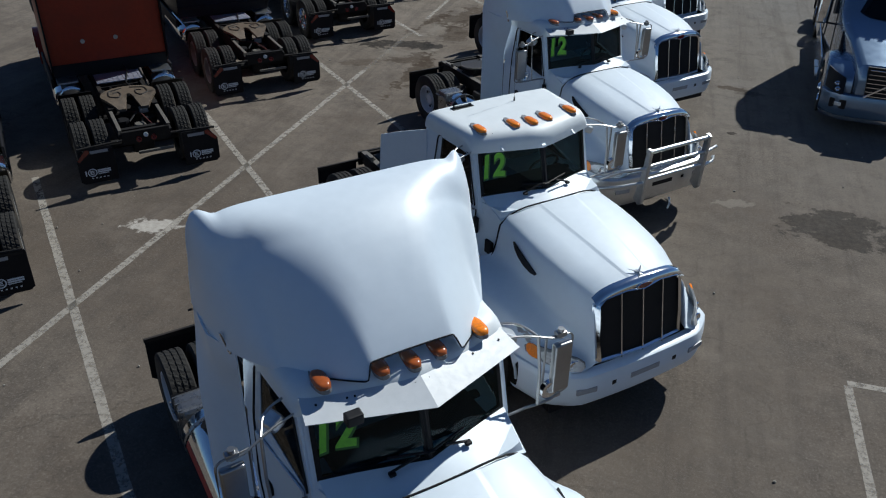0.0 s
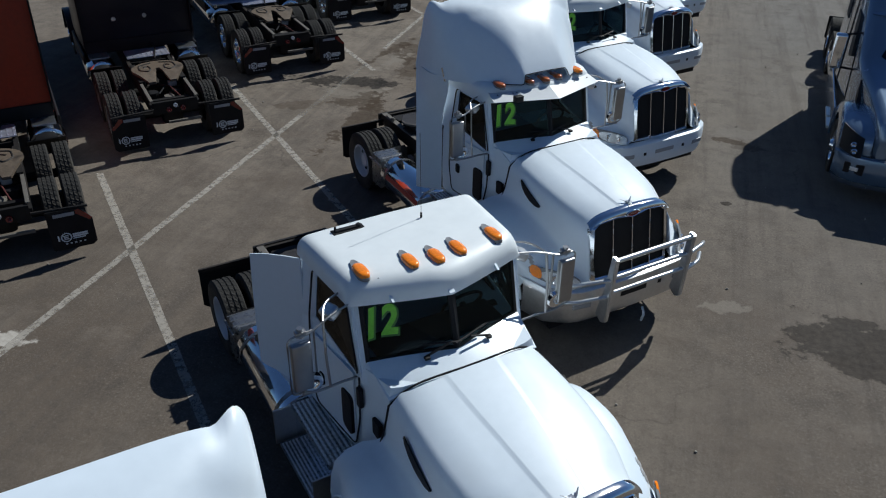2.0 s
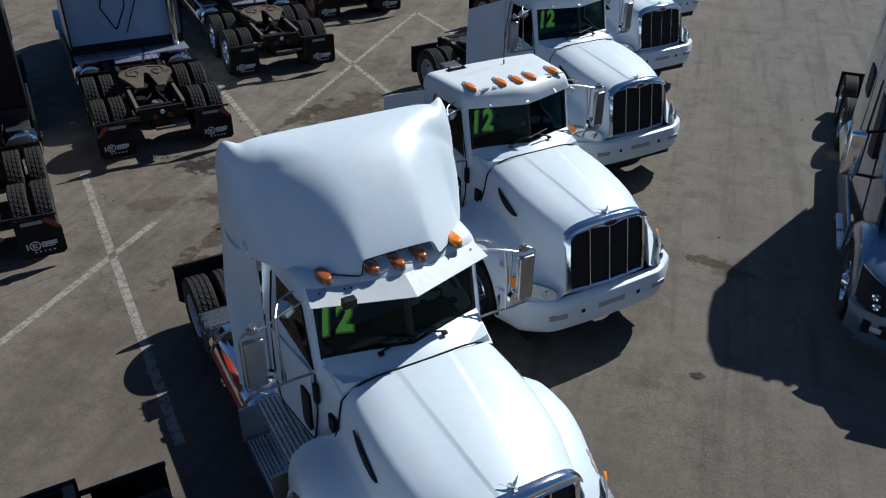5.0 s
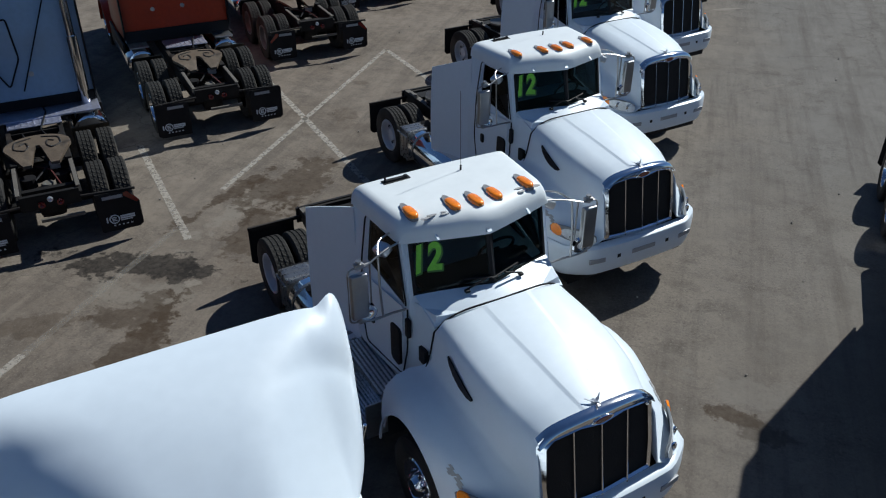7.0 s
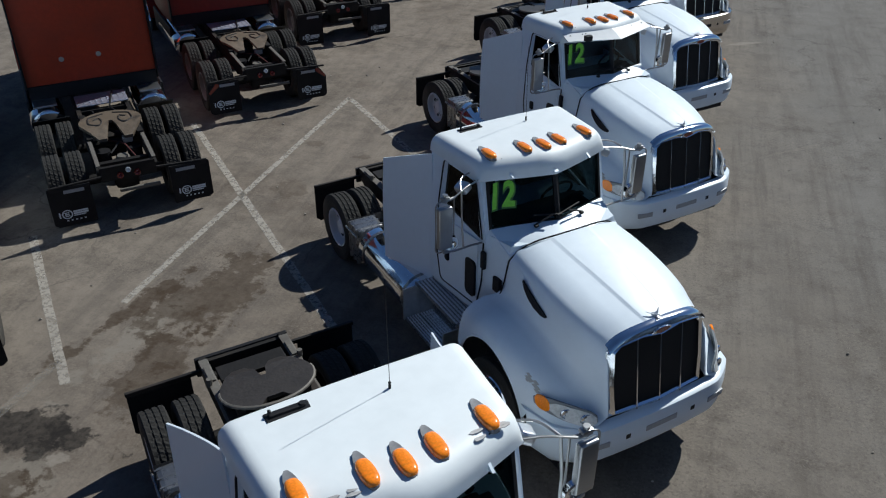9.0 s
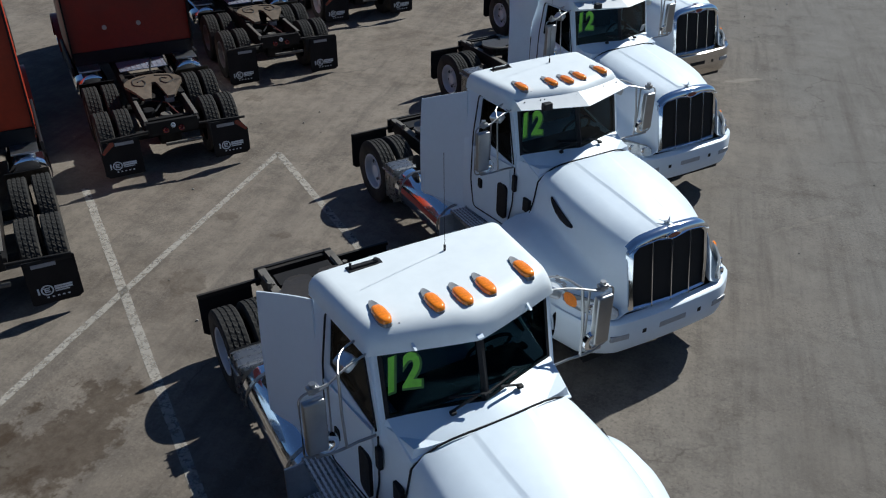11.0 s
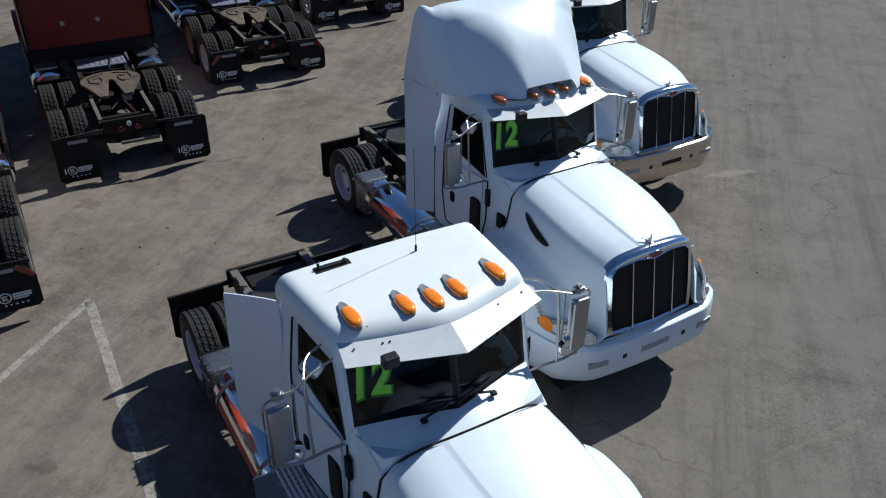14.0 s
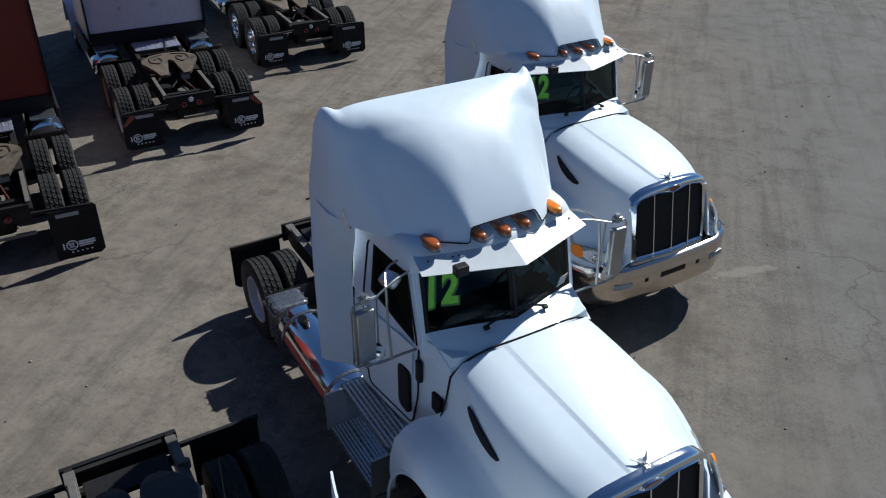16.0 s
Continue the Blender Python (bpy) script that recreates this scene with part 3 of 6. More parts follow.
def hood_mesh():
    n, rows = 26, []
    for k in range(n + 1):
        v, half = k / n, []
        for xs, zs, y0, y1 in HOOD:
            y = y0 + v * (y1 - y0)
            half.append((catmull(xs, v), y, catmull(zs, v)))
        x, y, z = half[-1]
        half[-1] = (x, y, max(0.66, arch(y)) if abs(y - Y_STEER) < 0.68 else 0.90)
        half[-2] = (half[-2][0], half[-2][1], max(half[-2][2], arch(half[-2][1]) + 0.05))
        half[-3] = (half[-3][0], half[-3][1], max(half[-3][2], arch(half[-3][1]) + 0.09))
        rows.append([(-a, b, c) for a, b, c in half[:0:-1]] + half)
    return sheet(rows, 0.012)


def hood_point(r, v, lift=0.0):
    """A point of the hood's skin between two of its lines, raised a little outwards."""
    a, b = HOOD[int(r)], HOOD[int(r) + 1]
    f = r - int(r)
    p, q = [Vector((catmull(h[0], v), h[2] + v * (h[3] - h[2]), catmull(h[1], v))) for h in (a, b)]
    out = Vector((p.z - q.z, 0, q.x - p.x)).normalized()
    return tuple(p.lerp(q, f) + out * lift)


def fender_lip(s):
    pts = []
    for k in range(19):
        a = radians(8 + 164 * k / 18)
        pts.append((s * (1.222 - 0.05 * max(0, math.cos(a)) ** 3), Y_STEER + 0.66 * math.cos(a), 0.5 + 0.84 * math.sin(a)))
    return tube(pts, 0.016, 6)


CAB_PLAN = ((0.0, 0.67), (0.30, 0.66), (0.62, 0.63), (0.715, 0.60), (0.80, 0.25), (0.87, -0.20), (0.915, -0.70), (0.90, -0.84), (0.84, -0.89), (0.0, -0.90))


def cab_lower():
    full = list(CAB_PLAN) + [(-x, y) for x, y in CAB_PLAN[-2:0:-1]]
    bm, rings = bmesh.new(), []
    for z, k in ((0.98, 0.965), (1.02, 0.985), (1.4, 1.0), (1.9, 0.995), (2.02, 0.985), (2.10, 0.955)):
        rings.append([bm.verts.new((x * k, y if y < 0.3 else y - (1 - k) * 0.5, z)) for x, y in full])
    for a, b in zip(rings, rings[1:]):
        for i in range(len(a)):
            j = (i + 1) % len(a)
            bm.faces.new((a[i], a[j], b[j], b[i]))
    bm.faces.new(rings[0][::-1]), bm.faces.new(rings[-1])
    return bm


def cowl():
    """The sloping apron between the hood seam and the foot of the windscreen."""
    rows = []
    for k in range(7):
        t = k / 6
        rows.append([(x * (1 + 0.035 * t), (0.675 - 0.06 * abs(x / 0.72) ** 2) * (1 - t) + (0.49 - 0.235 * abs(x) / 0.74) * t, (2.12 - 0.12 * abs(x / 0.72) ** 3) * (1 - t) + (2.195 - 0.03 * abs(x / 0.72) ** 3) * t)
                     for x in [-0.72 + 1.44 * i / 12 for i in range(13)]])
    return sheet(rows, 0.02)


WS = {"bc": (0.0, 0.475, 2.18), "bo": (0.75, 0.25, 2.15), "to": (0.745, 0.125, 2.75), "tc": (0.0, 0.335, 2.765)}


def inset(pts, d):
    c = sum((Vector(p) for p in pts), Vector()) / len(pts)
    out = []
    for p in pts:
        v = c - Vector(p)
        out.append(Vector(p) + v.normalized() * d * 1.4)
    return out


def roof_point(u, v):
    """The roof skin: flat on top, with rolled edges all round and a longer roll over the windscreen."""
    au = abs(u)
    front = 0.36 - 0.24 * au ** 1.1
    x, y = u * (0.825 + 0.065 * v), front - v * (front + 0.82)
    drop = 0.0
    for d, r in ((front - y, 0.19), ((1 - au) * 0.86, 0.13 - 0.03 * v), (y + 0.82, 0.06)):
        if d < r:
            drop += (r - math.sqrt(max(0.0, r * r - (r - d) ** 2))) * (0.85 if r > 0.15 else 1.0)
    return x, y, max(2.72, 2.948 - 0.02 * u * u - 0.02 * v - drop)


def roof_mesh():
    us = [0, 0.2, 0.4, 0.6, 0.72, 0.80, 0.86, 0.90, 0.935, 0.965, 0.985, 0.997, 1.0]
    us = [-u for u in us[:0:-1]] + us
    vs = [0, 0.004, 0.015, 0.03, 0.05, 0.075, 0.105, 0.14, 0.2, 0.35, 0.5, 0.65, 0.8, 0.9, 0.945, 0.965, 0.98, 0.992, 1.0]
    rows = [[roof_point(u, v) for u in us] for v in vs]
    rows = [[(r[0][0] - 0.002, r[0][1], 2.70)] + r + [(r[-1][0] + 0.002, r[-1][1], 2.70)] for r in rows]
    ends = [[(x, y + d, 2.70) for x, y, z in r] for r, d in ((rows[0], 0.004), (rows[-1], -0.002))]
    return sheet([ends[0]] + rows + [ends[1]], 0.012)


def side_wall():
    """Upper side of the cab with the door window's opening."""
    o = [(0.80, 0.27, 1.98), (0.80, 0.09, 2.74), (0.845, -0.86, 2.74), (0.90, -0.86, 2.03)]
    i = [(0.815, 0.185, 2.02), (0.812, 0.05, 2.665), (0.842, -0.50, 2.665), (0.873, -0.53, 2.17)]
    return ringframe(o, i, 0.03)


def side_glass():
    return pane([(0.809, 0.185, 2.02), (0.806, 0.05, 2.665), (0.836, -0.50, 2.665), (0.867, -0.53, 2.17)])


def mirror_frame():
    bms = [tube(arc([(0.79, 0.10, 2.72), (1.00, 0.14, 2.70), (1.16, 0.16, 2.64), (1.26, 0.16, 2.64)]), 0.010),
           tube(arc([(0.82, 0.22, 2.00), (1.02, 0.22, 2.03), (1.16, 0.18, 2.02), (1.24, 0.18, 2.06)]), 0.012),
           tube(arc([(1.04, 0.15, 2.69), (1.05, 0.19, 2.35), (1.04, 0.215, 2.03)]), 0.010),
           tube(arc([(1.04, 0.14, 2.69), (0.98, 0.0, 2.74), (0.82, -0.06, 2.74)]), 0.010),
           tube([Vector(p) for p in arc([(1.11, 0.13, 2.64), (1.11, 0.13, 2.02), (1.335, 0.15, 2.02), (1.335, 0.15, 2.64), (1.11, 0.13, 2.64)])], 0.009),
           rod((1.22, 0.14, 2.62), (1.22, 0.14, 2.71), 0.026), box((1.22, 0.14, 2.665), (0.09, 0.06, 0.035), 0.01), box((1.20, 0.15, 2.03), (0.11, 0.06, 0.045), 0.01)]
    bm = join(*bms)
    for v in bm.verts:
        k = smoothstep(0.85, 1.18, v.co.x)
        v.co.x += 0.05 * k
        v.co.y += 0.065 * k
    return bm


def mirror_head():
    return box((0, 0, 0), (0.165, 0.07, 0.50), 0.022, seg=3)


def side_panel():
    """The cab-side air deflector: a thin upright panel, bowed, open behind the cab."""
    rows = []
    for k in range(13):
        t = k / 12
        row = []
        for i in range(8):
            w = i / 7
            z = 0.88 + (2.66 - 0.36 * w - 0.88) * t
            row.append((0.885 + 0.235 * w ** 1.25 - 0.02 * t * w, -0.80 - (0.84 + 0.04 * math.sin(t * 3.1)) * w, z))
        rows.append(row)
    return sheet(rows, 0.016)


def fairing_rows():
    """Tall roof air shield: rounded sections that widen and square off to the rear, an arch over the middle lamps and small turned-up rear corners."""
    across = [0, 0.07, 0.13, 0.175, 0.20, 0.215, 0.23, 0.245, 0.26, 0.28, 0.31, 0.36, 0.42, 0.48, 0.54, 0.60, 0.64, 0.68, 0.72, 0.76, 0.80, 0.84, 0.88, 0.91, 0.935, 0.955, 0.97, 0.982, 0.991, 1.0]
    rows = []
    for k in range(45):
        v0 = k / 44
        half = []
        for q in across:
            arched = 1 - smoothstep(0.29, 0.36, 0.78 * math.sin(q * math.pi / 2) ** 0.87)
            v = v0 + 0.060 * (1 - v0) ** 4 * arched
            crest = 2.93 + 0.90 * (1 - (1 - v) ** 1.9) ** 0.92
            xo = 0.72 + 0.36 * smoothstep(-0.28, 0.78, v)
            foot = 2.87 - 0.03 * smoothstep(0.0, 0.5, v)
            e = 2.3 + 1.1 * smoothstep(0.1, 0.7, v) + 4.2 * smoothstep(0.62, 1.0, v)
            a = q * math.pi / 2
            x, z = xo * math.sin(a) ** (2 / e), foot + (crest - foot) * max(0.0, math.cos(a)) ** (2 / e)
            y = 0.29 - 1.24 * v - 0.36 * min(1.2, (max(0, x - 0.30) / 0.42) ** 1.3) * (1 - v) ** 1.2 - 0.36 * (1 - smoothstep(2.9, 3.75, z)) * v ** 2
            horn = smoothstep(0.70, 1.0, v) ** 1.8 * smoothstep(0.82, 0.955, x / xo) * smoothstep(3.2, 3.6, z)
            half.append((x * (1 + 0.012 * horn), y - 0.06 * horn, z + 0.112 * horn))
        rows.append([(-x, y, z) for x, y, z in half[:0:-1]] + half)
    return rows


def fairing():
    return sheet(fairing_rows(), 0.014)


def fairing_side():
    """The wall of the tall air shield, from its shoulder down to the frame."""
    rows = []
    for k in range(17):
        t = k / 16
        z = 0.95 + (2.86 - 0.95) * t
        front = -0.58 - 0.26 * (1 - smoothstep(2.1, 2.8, z))
        rear = -1.14 - 0.20 * smoothstep(2.1, 2.86, z)
        rows.append([((0.90 + 0.265 * smoothstep(-0.2, 1.1, w)) * (1 - smoothstep(2.1, 2.84, z)) + (0.98 + 0.12 * smoothstep(0, 0.3, w) - 0.035 * smoothstep(0.5, 1, w)) * smoothstep(2.1, 2.84, z), front + (rear - front) * w, z) for w in [i / 6 for i in range(7)]])
    return sheet(rows, 0.016)


def visor_mesh():
    """The drop visor: two plates with a keel in the middle."""
    rows = []
    for k in range(5):
        t = k / 4
        row = []
        for i in range(15):
            u = -1 + 2 * i / 14
            au = abs(u)
            row.append((u * (0.78 + 0.035 * t), (0.30 - 0.20 * au) + t * (0.27 - 0.06 * au), 2.885 - 0.045 * au - t * (0.09 + 0.02 * (1 - au) - 0.03 * au)))
        rows.append(row)
    return sheet(rows, 0.006)


def marker_lamp(parent, x, y, z, mat, tilt=0.0):
    """A teardrop roof lamp: grey base that tapers to the rear, ribbed lens on its front part."""
    def outline(w, y0, y1, n=24):
        pts = []
        for k in range(n):
            a = 2 * math.pi * k / n
            q = 0.5 + 0.5 * math.sin(a)
            pts.append((w * math.copysign(abs(math.cos(a)) ** 0.75, math.cos(a)) * (0.62 + 0.38 * min(1, q * 1.7)), y0 + (y1 - y0) * q))
        return pts

    def base():
        bm = prism(outline(0.057, -0.155, 0.135), 0.026, "z", -0.008)
        for v in bm.verts:
            if v.co.z > 0:
                v.co.x, v.co.y = v.co.x * 0.90, v.co.y * 0.95
        return bm

    def lens():
        rows = []
        for sc, zz in ((1.0, 0.014), (0.98, 0.026), (0.90, 0.036), (0.72, 0.043), (0.40, 0.047), (0.02, 0.048)):
            pts = [(0.050 * sc * math.copysign(abs(math.cos(a)) ** 0.7, math.cos(a)), 0.022 + 0.102 * sc * math.copysign(abs(math.sin(a)) ** 0.85, math.sin(a))) for a in [2 * math.pi * k / 24 for k in range(25)]]
            rows.append([(a, b, zz + (0.008 * max(0, b) / 0.1 if zz > 0.02 else 0)) for a, b in pts])
        bm = sheet(rows)
        bmesh.ops.remove_doubles(bm, verts=bm.verts, dist=1e-5)
        return bm
    b = cached("lampbase", base, "marker_lamp", LAMPBASE, parent, "roof marker lamp on a grey base", 30)
    b.location, b.rotation_euler, b.scale = (x, y, z), (radians(-3 + tilt), 0, 0), (1.12, 1.15, 1.1)
    cached("lamplens" + mat.name, lens, "lens", mat, b, "amber plastic lens", 60)
    return b


def number_mesh(offset):
    cu = bpy.data.curves.new("digits", "FONT")
    cu.body, cu.size, cu.offset, cu.extrude, cu.resolution_u = "12", 0.38, offset, 0.002, 3
    cu.space_character = 1.12
    tmp = bpy.data.objects.new("digits", cu)
    scene.collection.objects.link(tmp)
    bpy.context.view_layer.update()
    me = bpy.data.meshes.new_from_object(tmp.evaluated_get(bpy.context.evaluated_depsgraph_get()))
    bpy.data.objects.remove(tmp)
    bm = bmesh.new()
    bm.from_mesh(me)
    bpy.data.meshes.remove(me)
    for v in bm.verts:
        v.co.x = v.co.x * 0.74 + 0.10 * v.co.y - 0.02
        v.co.z += 0.004
        v.co.y += 0.03 * math.sin(9 * v.co.x)
    return bm


def headlight(s):
    """Lens and turn lamp set into the fender's front corner."""
    def patch(u0, u1, z0, z1, lift):
        rows = []
        for k in range(6):
            t = k / 5
            row = []
            for i in range(9):
                u = u0 + (u1 - u0) * i / 8
                mid = math.sin(math.pi * i / 8) ** 0.4
                x = 0.735 + 0.45 * u ** 0.95
                y = 2.305 - 0.53 * u ** 1.6 + lift
                zz = z0 + (z1 - z0) * t
                zz = (z0 + z1) / 2 + (zz - (z0 + z1) / 2) * (0.35 + 0.65 * mid)
                row.append((x + 0.004, y - 0.30 * (zz - 1.08), zz + 0.06 * u))
            rows.append(row)
        return sheet(rows, 0.02)
    return patch


def bumper_mesh(steel=False):
    """A wrapped bumper: bowed in plan, rounded top and bottom edges, swept back to the wheels."""
    sec = [(-0.06, 0.985), (0.02, 0.99), (0.06, 0.965), (0.075, 0.90), (0.08, 0.78), (0.068, 0.64), (0.04, 0.56), (-0.01, 0.53), (-0.06, 0.535)]
    rows = []
    for k in range(29):
        u = -1 + 2 * k / 28
        au = abs(u)
        x = u * 1.20
        y = 2.35 - 0.08 * au ** 2 - 0.55 * max(0, au - 0.62) ** 1.6 * 2.3
        if au > 0.97:
            x, y = math.copysign(1.215, u), 1.73
        rows.append([(x * (1 + d * 0.10 if au > 0.8 else 1), y + d, z + (0.0 if not steel else (0.02 if z > 0.7 else -0.04))) for d, z in sec])
    return sheet(rows, 0.01)


def ornament():
    bms = [box((0, 0, 0.012), (0.05, 0.16, 0.024), 0.008)]
    for s in (1, -1):
        bms.append(sheet([[(0, -0.03, 0.03), (s * 0.05, -0.05, 0.055), (s * 0.115, -0.10, 0.075)], [(0, 0.02, 0.035), (s * 0.05, -0.01, 0.058), (s * 0.12, -0.09, 0.078)]], 0.008))
    bms.append(sheet([[(-0.02, -0.07, 0.03), (0.02, -0.07, 0.03)], [(-0.012, 0.02, 0.05), (0.012, 0.02, 0.05)], [(-0.01, 0.07, 0.10), (0.01, 0.07, 0.10)], [(-0.004, 0.10, 0.098), (0.004, 0.10, 0.098)]], 0.012))
    return join(*bms)


def grille_at(x, z, d=0.0):
    return (x, 2.335 - (z - 1.0) * 0.175 - 0.05 * (x / 0.6) ** 2 + d, z)


def grille_frame():
    """Polished surround: slim sides and sill under the crown; it leans back."""
    outer, inner = [], []
    for x, z in ((-0.60, 1.0), (0, 0.985), (0.60, 1.0), (0.62, 1.35), (0.605, 1.74), (0.53, 1.825), (0.25, 1.86), (0, 1.87), (-0.25, 1.86), (-0.53, 1.825), (-0.605, 1.74), (-0.62, 1.35)):
        outer.append(grille_at(x, z, -0.02))
        iz = 1.065 if z < 1.1 else (z if z < 1.5 else (1.735 if z < 1.8 else z - 0.025))
        if abs(x) < 0.01 and z > 1.5:
            iz = 1.80
        inner.append(grille_at(x * 0.905, iz, 0.035))
    return ringframe(outer, inner, 0.03)


def grille_crown():
    """The polished roll between the hood's end and the top of the grille."""
    rows = []
    for i in range(25):
        x = -0.60 + 1.20 * i / 24
        a = abs(x) / 0.60
        drop = 0.065 * a ** 2 + 0.075 * a ** 8
        top = Vector((x * 0.97, 2.115 - 0.035 * a * a, 1.932 - drop * 1.05))
        mid = Vector((x, 2.215 - 0.05 * a * a, 1.938 - drop))
        low = Vector(grille_at(x, 1.862 - drop * 0.9 - 0.03 * max(0, 1 - a * 4), 0.03))
        rows.append([top.lerp(mid, k / 4).lerp(mid.lerp(low, k / 4), k / 4) for k in range(5)] + [low + Vector((0, -0.03, -0.012))])
    return sheet(rows, 0.012)


def grille_core():
    return sheet([[grille_at(x, z - (0.08 * (x / 0.6) ** 4 if z > 1.7 else 0), -0.012) for x in (-0.57, -0.45, -0.3, 0, 0.3, 0.45, 0.57)] for z in (1.02, 1.3, 1.6, 1.86)], 0.02)


def tank(s, y0, y1):
    c = (s * 0.93, 0.62)
    prof = [(y0 + 0.02, 0.0), (y0, 0.24), (y0 + 0.02, 0.285), (y0 + 0.05, 0.295), (y1 - 0.05, 0.295), (y1 - 0.02, 0.285), (y1, 0.24), (y1 - 0.02, 0.0)]
    bm = spin(prof, 28)
    bm.transform(Matrix.Translation((c[0], 0, c[1])) @ pose(0, 0, 0, 0, 0, 90))
    return bm


def strap(s, y):
    bm = spin([(-0.022, 0.297), (-0.022, 0.303), (0.022, 0.303), (0.022, 0.297)], 28)
    bm.transform(Matrix.Translation((s * 0.93, y, 0.62)) @ pose(0, 0, 0, 0, 0, 90))
    return bm


def stripe(s, y0, y1):
    rows = []
    for k in range(4):
        a = radians(8 + 5 * k)
        rows.append([(s * (0.93 + 0.298 * math.cos(a)), y, 0.62 + 0.298 * math.sin(a)) for y in (y0, y1)])
    return sheet(rows, 0.003)


def step_tread(w, d):
    return join(box((0, 0, -0.02), (d, w, 0.035), 0.008), box((d / 2 - 0.008, 0, -0.004), (0.016, w, 0.02), 0.004), box((-d / 2 + 0.008, 0, -0.004), (0.016, w, 0.02), 0.004))


def step_rib(w, d, k):
    """A serrated grip bar along the step."""
    x0 = -d / 2 + d * (k + 0.5) / 7
    bms = [box((x0, 0, 0.003), (d * 0.055, w * 0.95, 0.010))]
    for i in range(17):
        bms.append(box((x0, -w * 0.46 + w * 0.92 * i / 16, 0.010), (d * 0.08, 0.018, 0.010)))
    return join(*bms)


def lengthen(t, k):
    """Longer hood and cab on the same wheelbase: scales y ahead of the cab's back and eases out to the tail."""
    def at(y):
        return y * k if y > -1.4 else -1.4 * k + (y + 1.4) * (4.0 - 1.4 * k) / 2.6
    for ob in list(t.children_recursive):
        if any(o.matrix_basis != Matrix() for o in (ob.parent, ob.parent.parent) if o and o != t):
            continue
        if ob.matrix_basis != Matrix():
            ob.location.y = at(ob.location.y)
            continue
        key = "long%.3f" % k + ob.data.name
        if key not in MESHES:
            MESHES[key] = ob.data.copy()
            for v in MESHES[key].vertices:
                v.co.y = at(v.co.y)
        ob.data = MESHES[key]


